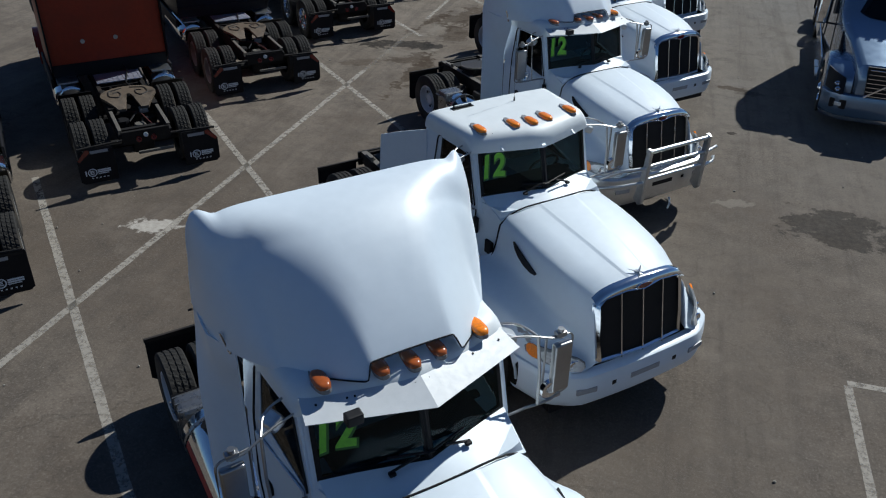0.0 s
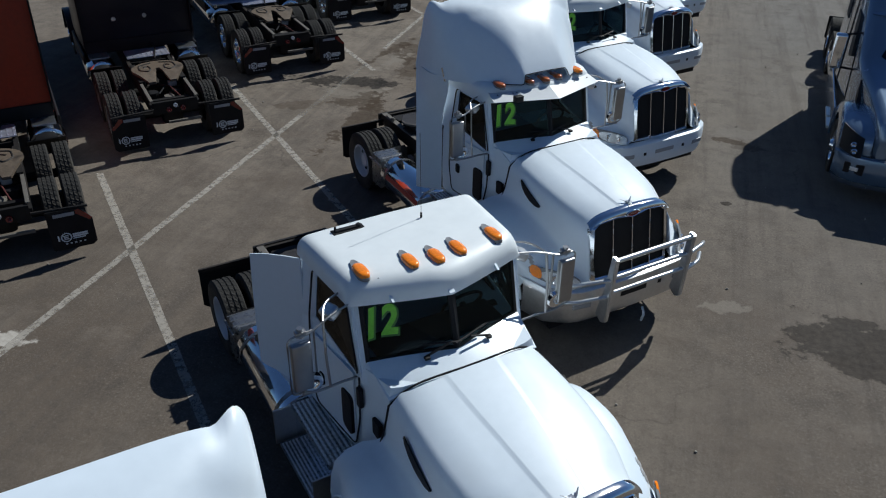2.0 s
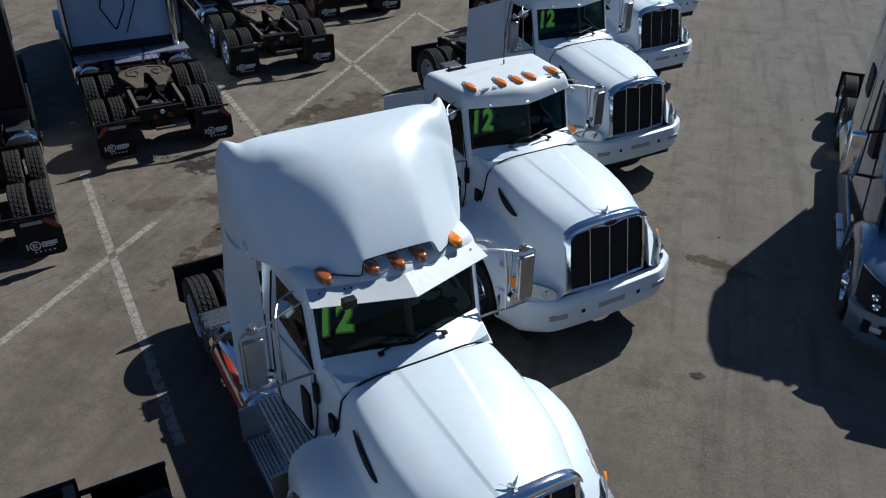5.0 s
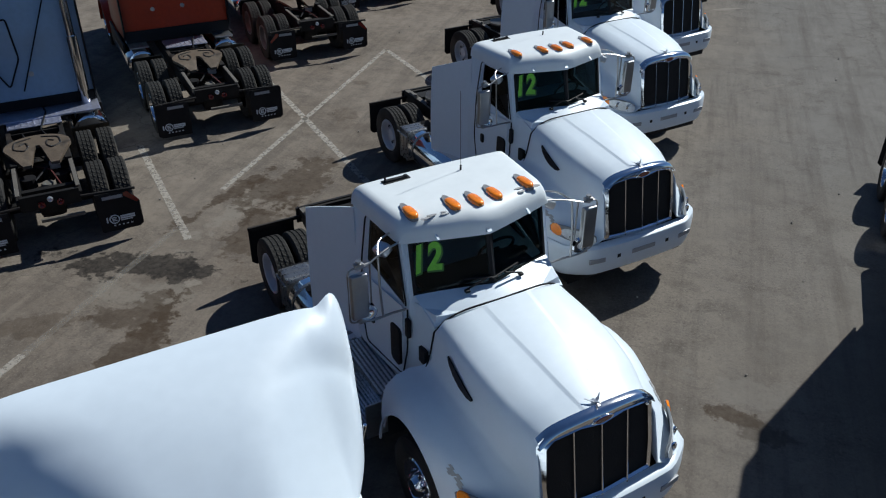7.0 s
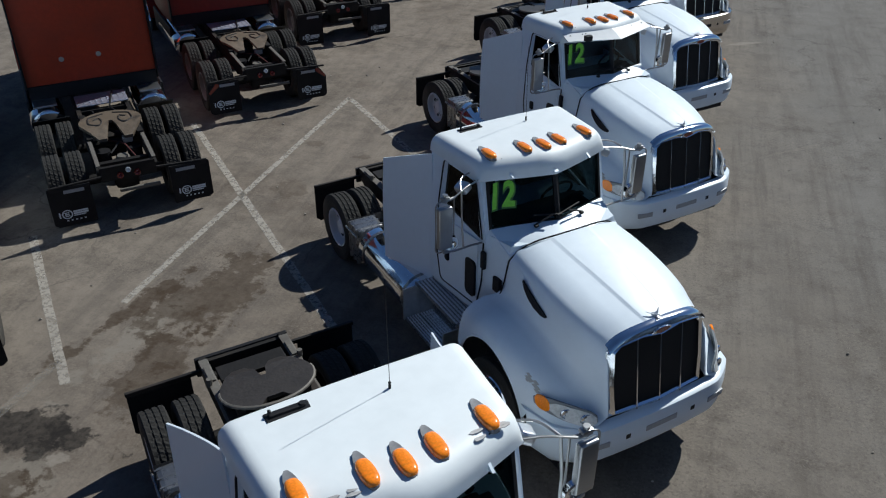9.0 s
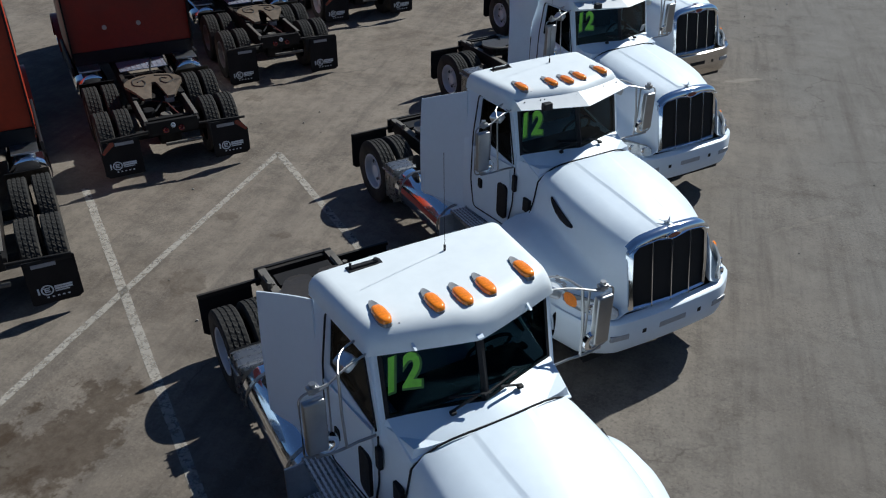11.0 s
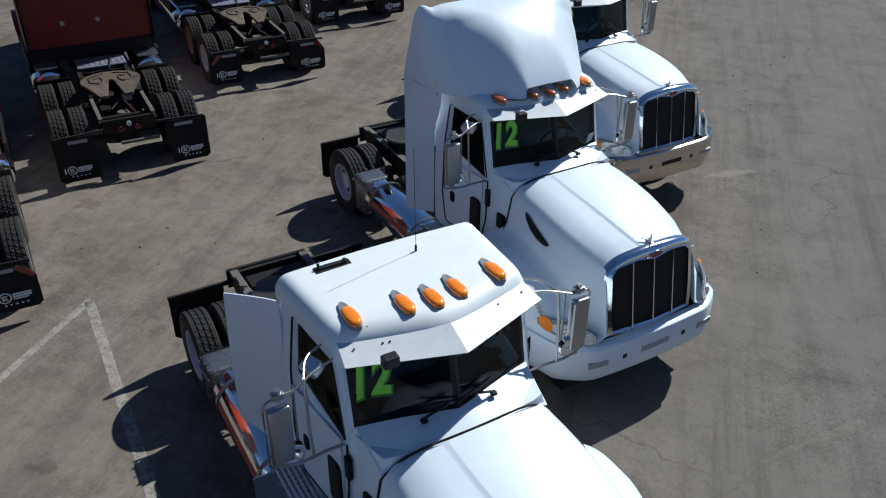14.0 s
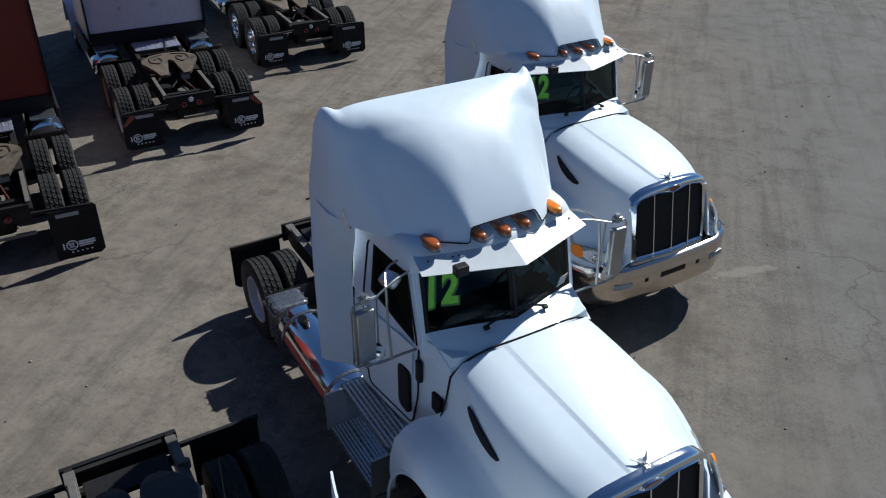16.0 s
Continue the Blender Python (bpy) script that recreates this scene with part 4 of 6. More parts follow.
def white_truck(x, y, heading, tall, visor, bumper="white", bar=False, stripe_red=True, label="", stretch=1.0, widen=1.0, rise=1.0, spread=1.0, crown=1.0, chips=False, sticker=False):
    """Origin on the ground under the row of roof lamps; x to the truck's right, y ahead."""
    t = new("white_tractor")
    t.matrix_basis = pose(x + 0.012, y + 0.012, 0, 0, 0, heading - 90) @ Matrix.Diagonal((widen, 1, rise, 1))
    tagged(t, label, "truck", "row of white tractors")
    # chassis
    for s in (1, -1):
        cached("rail%d" % s, lambda: prism([(0.9, 0.80), (0.9, 1.0), (-3.97, 1.0), (-3.97, 0.86), (-3.75, 0.76), (0.8, 0.76)], 0.075, "x", s * 0.43 - 0.0375, 0.006), "frame_rail", FRAME, t)
        cached("railtop%d" % s, lambda: box((s * 0.43, -2.95, 1.006), (0.095, 1.9, 0.012), 0.004), "rail_cap", RAILTOP, t, "scuffed pale rail top")
        cached("railpad%d" % s, lambda: join(box((s * 0.43, -3.62, 1.02), (0.07, 0.26, 0.03), 0.010), rod((s * 0.47, -3.46, 1.0), (s * 0.47, -3.46, 1.09), 0.03, 8)), "frame_pad", RAILTOP, t, "scuffed bolted frame pad")
    for k, yy in enumerate((-1.2, -2.4, -3.75)):
        cached("cross%d" % k, lambda: rod((-0.43, yy, 0.86), (0.43, yy, 0.86), 0.05), "crossmember", FRAME, t)
    cached("endcross", lambda: box((0, -3.94, 0.88), (0.86, 0.06, 0.16), 0.01), "end_crossmember", FRAME, t)
    cached("prop", lambda: rod((0, 0.4, 0.8), (0, -3.2, 0.6), 0.06), "driveshaft", FRAME, t)
    cached("daxle", lambda: join(rod((-1.0, Y_DRIVE, 0.5), (1.0, Y_DRIVE, 0.5), 0.08), box((0, Y_DRIVE, 0.52), (0.4, 0.42, 0.42), 0.1)), "drive_axle", FRAME, t)
    cached("saxle", lambda: rod((-1.0, Y_STEER, 0.48), (1.0, Y_STEER, 0.48), 0.06), "steer_axle", FRAME, t)
    cached("deckb1", lambda: box((0.25, -1.75, 1.02), (0.25, 0.5, 0.1), 0.02), "air_dryer", FRAME, t)
    cached("deckb2", lambda: box((-0.3, -1.9, 1.0), (0.3, 0.35, 0.16), 0.03), "valve_box", FRAME, t)
    cached("deckb3", lambda: rod((0.1, -1.3, 1.06), (0.1, -2.6, 1.06), 0.03), "air_pipe", FRAME, t)
    cached("deckb4", lambda: box((0, -3.6, 0.97), (0.7, 0.25, 0.06), 0.01), "rear_plate", FRAME, t)
    cached("airline1", lambda: tube(arc([(0.2, -0.93, 1.7), (0.3, -1.2, 1.3), (0.25, -1.7, 1.15), (0.3, -2.3, 1.12)]), 0.018, 6), "air_hose", BLACK, t)
    cached("airline2", lambda: tube(arc([(-0.1, -0.93, 1.75), (0.05, -1.3, 1.35), (-0.05, -1.9, 1.14), (0.1, -2.4, 1.12)]), 0.018, 6), "air_hose", HOSE, t)
    for s in (1, -1):
        wheel(t, s * 1.055, Y_DRIVE, s, "drive", RIMW)
        wheel(t, s * 0.73, Y_DRIVE, s, "inner", RIMW)
        wheel(t, s * 1.03, Y_STEER, s, "steer", CHROME)
        mud_flap(t, s * 0.90, Y_DRIVE - 0.67, False, False, 0.60, 0.64, 0.89)
        cached("flaprod%d" % s, lambda: box((s * 0.83, Y_DRIVE - 0.65, 0.89), (0.8, 0.04, 0.05), 0.01), "flap_bracket", FRAME, t)

        def quarter():
            rows = []
            for k in range(8):
                a = radians(8 + 30 * k / 7)
                rows.append([(xx, Y_DRIVE + 0.60 * math.cos(a), 0.5 + 0.60 * math.sin(a)) for xx in (s * 0.58, s * 1.2)])
            return sheet(rows, 0.012)
        cached("quarter%d" % s, quarter, "quarter_fender", BLACK, t, "black plastic quarter fender")
        cached("airbox%d" % s, lambda: join(box((s * 1.0, -2.53, 0.62), (0.40, 0.34, 0.56), 0.05), *[box((s * 1.0, -2.65 + 0.12 * k, 0.62), (0.414, 0.02, 0.566), 0.006) for k in range(3)], rod((s * 1.225, -2.70, 0.82), (s * 1.225, -2.34, 0.82), 0.014)), "tool_box", DKSTEEL, t, "ribbed dark polished box with a grab bar")
        tk = cached("tank%d" % s, lambda: tank(s, -2.34, -0.86), "fuel_tank", CHROME, t, "polished round fuel tank", True)
        for ys in (-2.15, -0.98):
            cached("strap%d%.1f" % (s, ys), lambda: strap(s, ys), "tank_strap", DKSTEEL, tk)
        cached("cap%d" % s, lambda: join(rod((s * 1.0, -2.0, 0.89), (s * 1.03, -2.0, 0.955), 0.055, 14)), "filler_cap", BLACK, tk)
        if stripe_red:
            cached("stripe%d" % s, lambda: stripe(s, -2.10, -1.02), "red_stripe", REDSTRIPE, tk)
        # added filler that keeps sunlight from leaking between rail and tank
        cached("cradle%d" % s, lambda: join(box((s * 0.56, -1.60, 0.64), (0.16, 1.42, 0.50), 0.02), box((s * 0.56, -0.31, 0.64), (0.16, 1.0, 0.56), 0.02)), "tank_cradle", FRAME, t, "black steel cradle between rail and tank")
        # steps and battery box under the door
        cached("battbox%d" % s, lambda: box((s * 0.86, -0.31, 0.62), (0.42, 1.0, 0.56), 0.03), "battery_box", CHROME, t, "bright metal battery box below the door")
        for k, (xx, zz, dd) in enumerate(((0.95, 0.95, 0.32), (1.13, 0.46, 0.25))):
            st = cached("stepr%d" % k, lambda: step_tread(1.02, dd), "cab_step", DKSTEEL, t, "ribbed aluminium cab step")
            st.location = (s * xx, -0.31, zz)
            for q in range(7):
                cached("striprib%d_%d" % (k, q), lambda: step_rib(1.02, dd, q), "grip_rib", RIB, st)
        for ye in (0.19, -0.82):
            cached("stepend%d%.1f" % (s, ye), lambda: box((s * 1.16, ye, 0.66), (0.24, 0.02, 0.46), 0.005), "step_bracket", ALU, t)
    cached("tailboard", lambda: box((0, -3.985, 0.86), (1.0, 0.05, 0.24), 0.012), "tail_board", BLACK, t, "black tail board between the flaps")
    fifth_wheel(t, Y_DRIVE + 0.18, 1.17, DKPLATE, 0.42)
    # hood and nose
    hd = cached("hood", hood_mesh, "hood", WHITE, t, "white sloping hood with wide fenders", 75)
    cached("engine", lambda: box((0, 1.25, 1.35), (0.95, 1.5, 0.9), 0.15), "engine", FRAME, t)
    # unseen boxes in the nose, added to close a hole in its shadow
    cached("radiator", lambda: join(box((0, 1.95, 1.15), (1.10, 0.22, 0.70), 0.03), box((0, 2.02, 0.75), (1.90, 0.2, 0.44), 0.03)), "radiator", FRAME, t)
    for s in (1, -1):
        cached("lip%d" % s, lambda: fender_lip(s), "fender_lip", WHITE, hd, "", True)
        # dark wheel-well board, added to block light through the arch
        cached("inner%d" % s, lambda: box((s * 0.80, Y_STEER, 0.95), (0.04, 1.3, 0.75), 0.01), "splash_shield", BLACK, t)

        def vent():
            pts = [(1.40, 1.735), (1.36, 1.755), (1.23, 1.805), (1.08, 1.865), (0.955, 1.925), (0.945, 1.90), (0.98, 1.835), (1.06, 1.765), (1.17, 1.715), (1.30, 1.695), (1.38, 1.71)]
            bm = prism(pts, 0.03, "x", 0)
            for v in bm.verts:
                yy, zz = v.co.y, v.co.z
                vv = (yy - 0.62) / 1.58
                v.co.x = s * (catmull((0.74, 0.755, 0.755, 0.71, 0.615), vv) + 0.014 - 0.02 * (zz - 1.75) + (v.co.x - 0.015) * 0.4)
            return bm
        cached("vent%d" % s, vent, "hood_vent", BLACK, hd, "dark hood side vent")
        hl = cached("hl%d" % s, flip(lambda: headlight(1)(0.05, 0.77, 1.00, 1.165, 0.014), s), "headlight", LENS, hd, "clear swept headlight", True)
        for k, u in enumerate((0.24, 0.53)):
            cached("refl%d%d" % (s, k), flip(lambda: (lambda bm: (bm.transform(Matrix.Translation((0.739 + 0.45 * u ** 0.95, 2.305 - 0.53 * u ** 1.6, 1.08 + 0.06 * u)) @ pose(0, 0, 0, 0, 0, 90 - 35 * u)), bm)[1])(spin([(0.0, 0.0), (0.012, 0.02), (0.006, 0.042), (0.016, 0.056), (0.010, 0.062), (0.0, 0.062)], 18)), s), "reflector", CHROME, hl, "round chrome reflector", True)
        cached("turn%d" % s, flip(lambda: headlight(1)(0.76, 0.94, 1.02, 1.175, 0.016), s), "turn_lamp", AMBER, hl, "orange turn lamp", True)
        cached("hlrim%d" % s, flip(lambda: headlight(1)(0.02, 0.95, 0.995, 1.185, 0.004), s), "headlight_rim", LIGHTRIM, hl, "", True)
    # hood seam and hinge
    def seam():
        pts = [(-0.80, 0.56, 1.42), (-0.765, 0.61, 1.7)] + [(-0.73 + 1.46 * k / 14, 0.675 - 0.10 * abs(-0.73 + 1.46 * k / 14) ** 2, 2.145 - 0.19 * abs((-0.73 + 1.46 * k / 14) / 0.73) ** 5) for k in range(15)] + [(0.765, 0.61, 1.7), (0.80, 0.56, 1.42)]
        return tube(pts, 0.010, 6)
    cached("seam", seam, "hood_seal", BLACK, t)
    gf = cached("gframe", grille_frame, "grille_surround", CHROME, hd, "chrome grille surround", True)
    cached("gcrown", grille_crown, "grille_crown", CHROME, gf, "polished chrome grille crown", True)
    cached("gcore", grille_core, "grille_mesh", GRILLE, gf)
    for k, gx in enumerate((-0.28, 0.0, 0.28)):
        cached("gbar%d" % k, lambda: rod(grille_at(gx, 1.03, 0.012), grille_at(gx, 1.83, 0.012), 0.010, 6), "grille_bar", CHROME, gf)

    def badge(scale, d):
        bm = bmesh.new()
        bmesh.ops.create_circle(bm, cap_ends=True, segments=24, radius=1)
        bm.transform(Matrix.Translation((0, 2.205 + d, 1.845)) @ pose(0, 0, 0, 80, 0, 0) @ Matrix.Diagonal((0.105 * scale, 0.042 * scale, 1, 1)))
        ext = bmesh.ops.extrude_face_region(bm, geom=bm.faces[:])
        bmesh.ops.translate(bm, verts=[g for g in ext["geom"] if isinstance(g, bmesh.types.BMVert)], vec=(0, 0.02, 0))
        return bm
    bd = cached("badge", lambda: badge(1, 0), "oval_badge", CHROME, gf, "chrome oval badge")
    cached("badge2", lambda: badge(0.8, 0.004), "red_oval", REDL, bd)
    orn = cached("ornament", ornament, "hood_ornament", ALU, hd, "chrome bird-shaped hood ornament")
    orn.location, orn.scale = (0, 2.10, 1.930), (0.68, 0.66, 0.52)
    # bumper
    bmat = {"white": WHITE, "bronze": BRONZE, "steel": ALU}[bumper]
    bp = cached("bumper" + bumper, lambda: bumper_mesh(bumper != "white"), "bumper", bmat, t, {"white": "white moulded bumper", "bronze": "tarnished chrome bumper", "steel": "dull aluminium bumper"}[bumper], True)
    for s in (1, -1):
        cached("bhole%d" % s, lambda: box((s * 0.42, 2.415, 0.795), (0.055, 0.02, 0.055), 0.006), "tow_hole", BLACK, bp)
        cached("bslot%d" % s, lambda: box((s * 0.76, 2.386, 0.79), (0.24, 0.03, 0.07), 0.008, pose(0, 0, 0, 0, 0, -s * 9)), "fog_lamp_recess", WHTAPE if bumper == "white" else BLACK, bp)
    cached("bplate" + bumper, lambda: box((0, 2.427, 0.80), (0.40, 0.012, 0.07), 0.004), "plate_recess", WHTAPE if bumper == "white" else BLACK, bp)
    # added boards that stop sunlight passing below and behind the bumper
    cached("apron", lambda: join(box((0, 2.10, 0.45), (2.0, 0.03, 0.24), 0.005), box((0.99, 1.90, 0.58), (0.03, 0.36, 0.48), 0.005), box((-0.99, 1.90, 0.58), (0.03, 0.36, 0.48), 0.005)), "lower_apron", BLACK, t, "black rubber apron under the bumper")
    if bar:
        bb = part("bull_bar", join(tube([(-0.55, 2.66, 1.56), (0.55, 2.66, 1.56)], 0.033, 12), tube([(-0.56, 2.64, 1.30), (0.56, 2.64, 1.30)], 0.028, 12), tube([(-0.58, 2.62, 1.06), (0.58, 2.62, 1.06)], 0.028, 12)), ALU, t, "heavy aluminium bull bar", True)
        for s in (1, -1):
            part("bar_post", prism([(2.58, 0.60), (2.66, 0.65), (2.71, 1.60), (2.62, 1.62), (2.56, 1.1), (2.46, 0.68)], 0.06, "x", s * 0.58 - 0.03, 0.012), ALU, bb)
            part("side_loop", join(tube(arc([(s * 0.60, 2.64, 1.28), (s * 0.95, 2.52, 1.26), (s * 1.18, 2.32, 1.10)]), 0.028, 10), tube(arc([(s * 0.60, 2.62, 1.02), (s * 0.95, 2.50, 0.98), (s * 1.18, 2.30, 0.92)]), 0.028, 10)), ALU, bb, "", True)
        part("tow_strap", tube(arc([(-0.18, 2.44, 0.47), (-0.17, 2.50, 0.40), (-0.16, 2.48, 0.28)]), 0.018, 6), LOGO, bb, "white strap end")
    # cab
    cab = cached("cab", cab_lower, "cab_body", WHITE, t, "white cab body", True)
    cached("cowl", cowl, "cowl", WHITE, t, "", True)
    roof = cached("roof", roof_mesh, "cab_roof", ROOFW, t, "white domed cab roof", True)
    cached("dash", lambda: join(box((0, 0.09, 2.11), (1.22, 0.34, 0.10), 0.03), box((0, -0.02, 2.03), (1.4, 0.08, 0.2), 0.02)), "dashboard", DARKIN, cab)
    cached("steer", lambda: join(tube([(-0.38 + 0.2 * math.cos(a), -0.10 + 0.09 * math.sin(a), 2.16 + 0.17 * math.sin(a)) for a in [2 * math.pi * k / 20 for k in range(20)]], 0.016, 6, True), rod((-0.38, -0.10, 2.16), (-0.38, 0.12, 2.02), 0.03)), "steering_wheel", DARKIN, cab)
    bw = [[(-0.84, y_, 2.05), (0.84, y_, 2.05), (0.80, y_ + 0.02, 2.74), (-0.80, y_ + 0.02, 2.74)] for y_ in (-0.845, -0.875)]
    bi = [[(-0.46, y_, 2.26), (0.46, y_, 2.26), (0.44, y_ + 0.015, 2.58), (-0.44, y_ + 0.015, 2.58)] for y_ in (-0.845, -0.875)]
    cached("backtrim", lambda: ringframe(bw[0], bi[0], 0.02), "back_trim", DARKIN, cab)
    cached("backskin", lambda: ringframe(bw[1], bi[1], 0.01), "back_wall", WHITE, cab)
    cached("backlite", lambda: pane([(-0.46, -0.862, 2.26), (0.46, -0.862, 2.26), (0.44, -0.847, 2.58), (-0.44, -0.847, 2.58)]), "rear_window", SIDEGLASS, cab)
    cached("liner", lambda: box((0, -0.35, 2.725), (1.5, 0.8, 0.02)), "roof_lining", DARKIN, cab)
    for s in (1, -1):
        cached("seat%d" % s, lambda: join(box((s * 0.40, -0.62, 2.25), (0.48, 0.14, 0.62), 0.06, pose(0, 0, 0, 8, 0, 0)), box((s * 0.40, -0.66, 2.60), (0.26, 0.1, 0.18), 0.04)), "seat", SEATM, cab, "grey cab seat")
        cached("sidewall%d" % s, flip(side_wall, s), "upper_side", WHITE, cab)
        cached("sidetrim%d" % s, flip(lambda: (lambda bm: (bmesh.ops.translate(bm, verts=bm.verts, vec=(-0.036, 0, 0)), bm)[1])(side_wall()), s), "side_trim", DARKIN, cab)
        dr = cached("door%d" % s, flip(lambda: join(sheet([[(0.818 + 0.006 + (0.25 - y_) * 0.115, y_, z_) for y_ in (0.16, -0.2, -0.58)] for z_ in (1.12, 1.5, 2.0)], 0.012)), s), "door", WHITE, cab, "white cab door")
        cached("dseal%d" % s, flip(lambda: tube(arc([(0.812, 0.24, 2.0), (0.82, 0.24, 1.50), (0.835, 0.16, 1.12), (0.915, -0.53, 1.12), (0.925, -0.60, 1.5), (0.905, -0.60, 2.15), (0.862, -0.55, 2.70), (0.815, 0.05, 2.70), (0.818, 0.22, 2.04)]), 0.009, 6), s), "door_seal", BLACK, dr)
        cached("dglass%d" % s, flip(side_glass, s), "door_window", SIDEGLASS, dr, "dark tinted side window")
        cached("peep%d" % s, flip(lambda: prism([(u, w) for u, w in rounded(0.20, 0.48, 0.06, 4, 0.05, 1.46)], 0.03, "x", 0.835), s), "lower_window", BLACK, dr, "small dark lower door window")
        cached("handle%d" % s, flip(lambda: join(prism(rounded(0.09, 0.14, 0.03, 3, -0.40, 1.52), 0.016, "x", 0.895), box((0.917, -0.39, 1.52), (0.015, 0.05, 0.10), 0.005)), s), "door_handle", BLACK, dr, "black door handle in a recess")
        cached("hinge%d" % s, flip(lambda: box((0.825, 0.27, 1.80), (0.045, 0.07, 0.22), 0.015), s), "door_hinge", BLACK, cab)
        cached("cowlvent%d" % s, flip(lambda: box((0.765, 0.475, 1.57), (0.045, 0.13, 0.18), 0.01), s), "cowl_vent", BLACK, cab)
        cached("hoodlatch%d" % s, flip(lambda: box((0.78, 0.55, 1.43), (0.05, 0.09, 0.09), 0.02), s), "hood_latch", BLACK, cab)
        mf = cached("mframe%d" % s, flip(mirror_frame, s), "mirror_frame", MHEAD, t, "bright tube mirror frame", True)
        mh = cached("mhead", mirror_head, "mirror_head", MHEAD, mf, "tall polished steel mirror", True)
        mh.location = (s * 1.285, 0.225, 2.325)
        cached("mface", lambda: box((0, -0.038, 0), (0.14, 0.006, 0.46), 0.002), "mirror_glass", MIRROR, mh)
        cv = cached("convex%d" % s, lambda: spin([(0.0, 0.0), (0.035, 0.03), (0.05, 0.07), (0.045, 0.09), (0.0, 0.095), (-0.02, 0.0)], 18), "round_mirror", CHROME, mf, "", True)
        cv.location, cv.rotation_euler = (s * 1.21, 0.20, 2.11), (0, 0, radians(90))
        cached("doormir%d" % s, flip(lambda: box((0.93, -0.02, 2.60), (0.13, 0.16, 0.10), 0.035, pose(0, 0, 0, 10, 25, 20), 3), s), "look_down_mirror", ALU, mf, "small grey look-down mirror")
        def emblem():
            bms = []
            for r, v, w, h in ((12.55, 0.69, 0.030, 0.10), (12.75, 0.715, 0.045, 0.16), (12.5, 0.74, 0.030, 0.12), (12.7, 0.765, 0.042, 0.14), (12.9, 0.72, 0.020, 0.10), (12.85, 0.79, 0.028, 0.12)):
                bms.append(sheet([[hood_point(r + h * a, v + w * b, 0.006) for b in (-0.5, 0, 0.5)] for a in (-1, 0, 1)], 0.004))
            return join(*bms)
        cached("fender_badge%d" % s, flip(emblem, s), "fender_badge", STEEL, hd, "worn grey fender emblem")
        # windscreen pane, its frame and the wiper
        quad = [WS["bc"], WS["bo"], WS["to"], WS["tc"]]
        q = [(s * a, b, c) for a, b, c in quad]
        cached("wsf%d" % s, lambda: ringframe(q, [tuple(v) for v in inset(q, 0.035)], 0.03), "windscreen_frame", BLACK, cab)
        cached("wsg%d" % s, lambda: pane([tuple(v) for v in inset(q, 0.03)]), "windscreen_pane", GLASS, cab, "dark tinted windscreen pane")
        cached("pillar%d" % s, flip(lambda: sheet([[(0.70, 0.36, 2.08), (0.745, 0.40, 1.98), (0.80, 0.28, 1.96)], [(0.735, 0.25, 2.16), (0.78, 0.255, 2.08), (0.815, 0.20, 2.05)], [(0.73, 0.185, 2.45), (0.775, 0.18, 2.42), (0.81, 0.13, 2.40)], [(0.725, 0.115, 2.75), (0.765, 0.10, 2.75), (0.802, 0.05, 2.72)]], 0.02), s), "windscreen_pillar", WHITE, cab, "", True)
        cached("wiper%d" % s, lambda: join(rod((s * 0.30, 0.47, 2.21), (s * 0.10, 0.50, 2.30), 0.011, 6), box((s * 0.30, 0.48, 2.20), (0.05, 0.045, 0.03), 0.010), rod((s * -0.05 + s * 0.02, 0.485, 2.26), (s * 0.30, 0.415, 2.30), 0.010, 6)), "wiper", BLACK, cab)
    cached("wspost", lambda: rod((0, 0.478, 2.20), (0, 0.318, 2.74), 0.016, 6), "windscreen_bar", BLACK, cab)
    # painted number on the windscreen
    b, o, u = Vector(WS["bc"]), Vector(WS["bo"]), Vector(WS["tc"])
    ex = (b - o).normalized()
    nrm = ex.cross((u - b).normalized()).normalized()
    up = nrm.cross(ex)
    basis = Matrix((ex, up, nrm)).transposed().to_4x4()
    at_ = o + ex * 0.015 + up * 0.235 + nrm * 0.012
    nm = cached("digit", lambda: number_mesh(0.014), "window_number", GREEN, cab, "green painted number 12 on the windscreen")
    nm.matrix_basis = Matrix.Translation(at_) @ basis
    nk = cached("digitedge", lambda: number_mesh(0.026), "number_outline", DKGREEN, nm)
    nk.location = (0.008, -0.008, -0.003)
    # roof
    for lx in (-0.575, -0.20, 0.015, 0.23, 0.62):
        # under a tall fairing all lamps but one take the shade-darkened amber
        marker_lamp(t, lx * spread, (0.185 if tall else 0.085) - 0.17 * abs(lx), 2.935 - 0.03 * lx * lx - (0.012 if tall else 0), AMBER if (not tall or lx == -0.575) else AMBER_SHADE)
    if not tall:
        cached("antenna", lambda: join(rod((-0.20, -0.55, 2.90), (-0.20, -0.55, 2.985), 0.010, 6), rod((-0.20, -0.55, 2.98), (-0.23, -0.63, 3.78), 0.0022, 5)), "antenna", BLACK, roof)
        cached("roofbox", lambda: join(box((0.46, -0.68, 2.905), (0.30, 0.09, 0.05), 0.01), box((0.46, -0.68, 2.935), (0.24, 0.04, 0.03), 0.008), rod((0.58, -0.68, 2.92), (0.57, -0.70, 2.97), 0.012, 6), rod((0.36, -0.68, 2.92), (0.36, -0.68, 2.96), 0.02, 8)), "roof_bracket", BLACK, roof, "black roof bracket")
        cached("roofdots", lambda: join(*[rod((xx, 0.20 - 0.16 * abs(xx), 2.86), (xx, 0.203 - 0.16 * abs(xx), 2.912), 0.011, 6) for xx in (-0.56, -0.50, -0.46, 0.44, 0.49, 0.55)]), "roof_bolts", BLACK, roof)
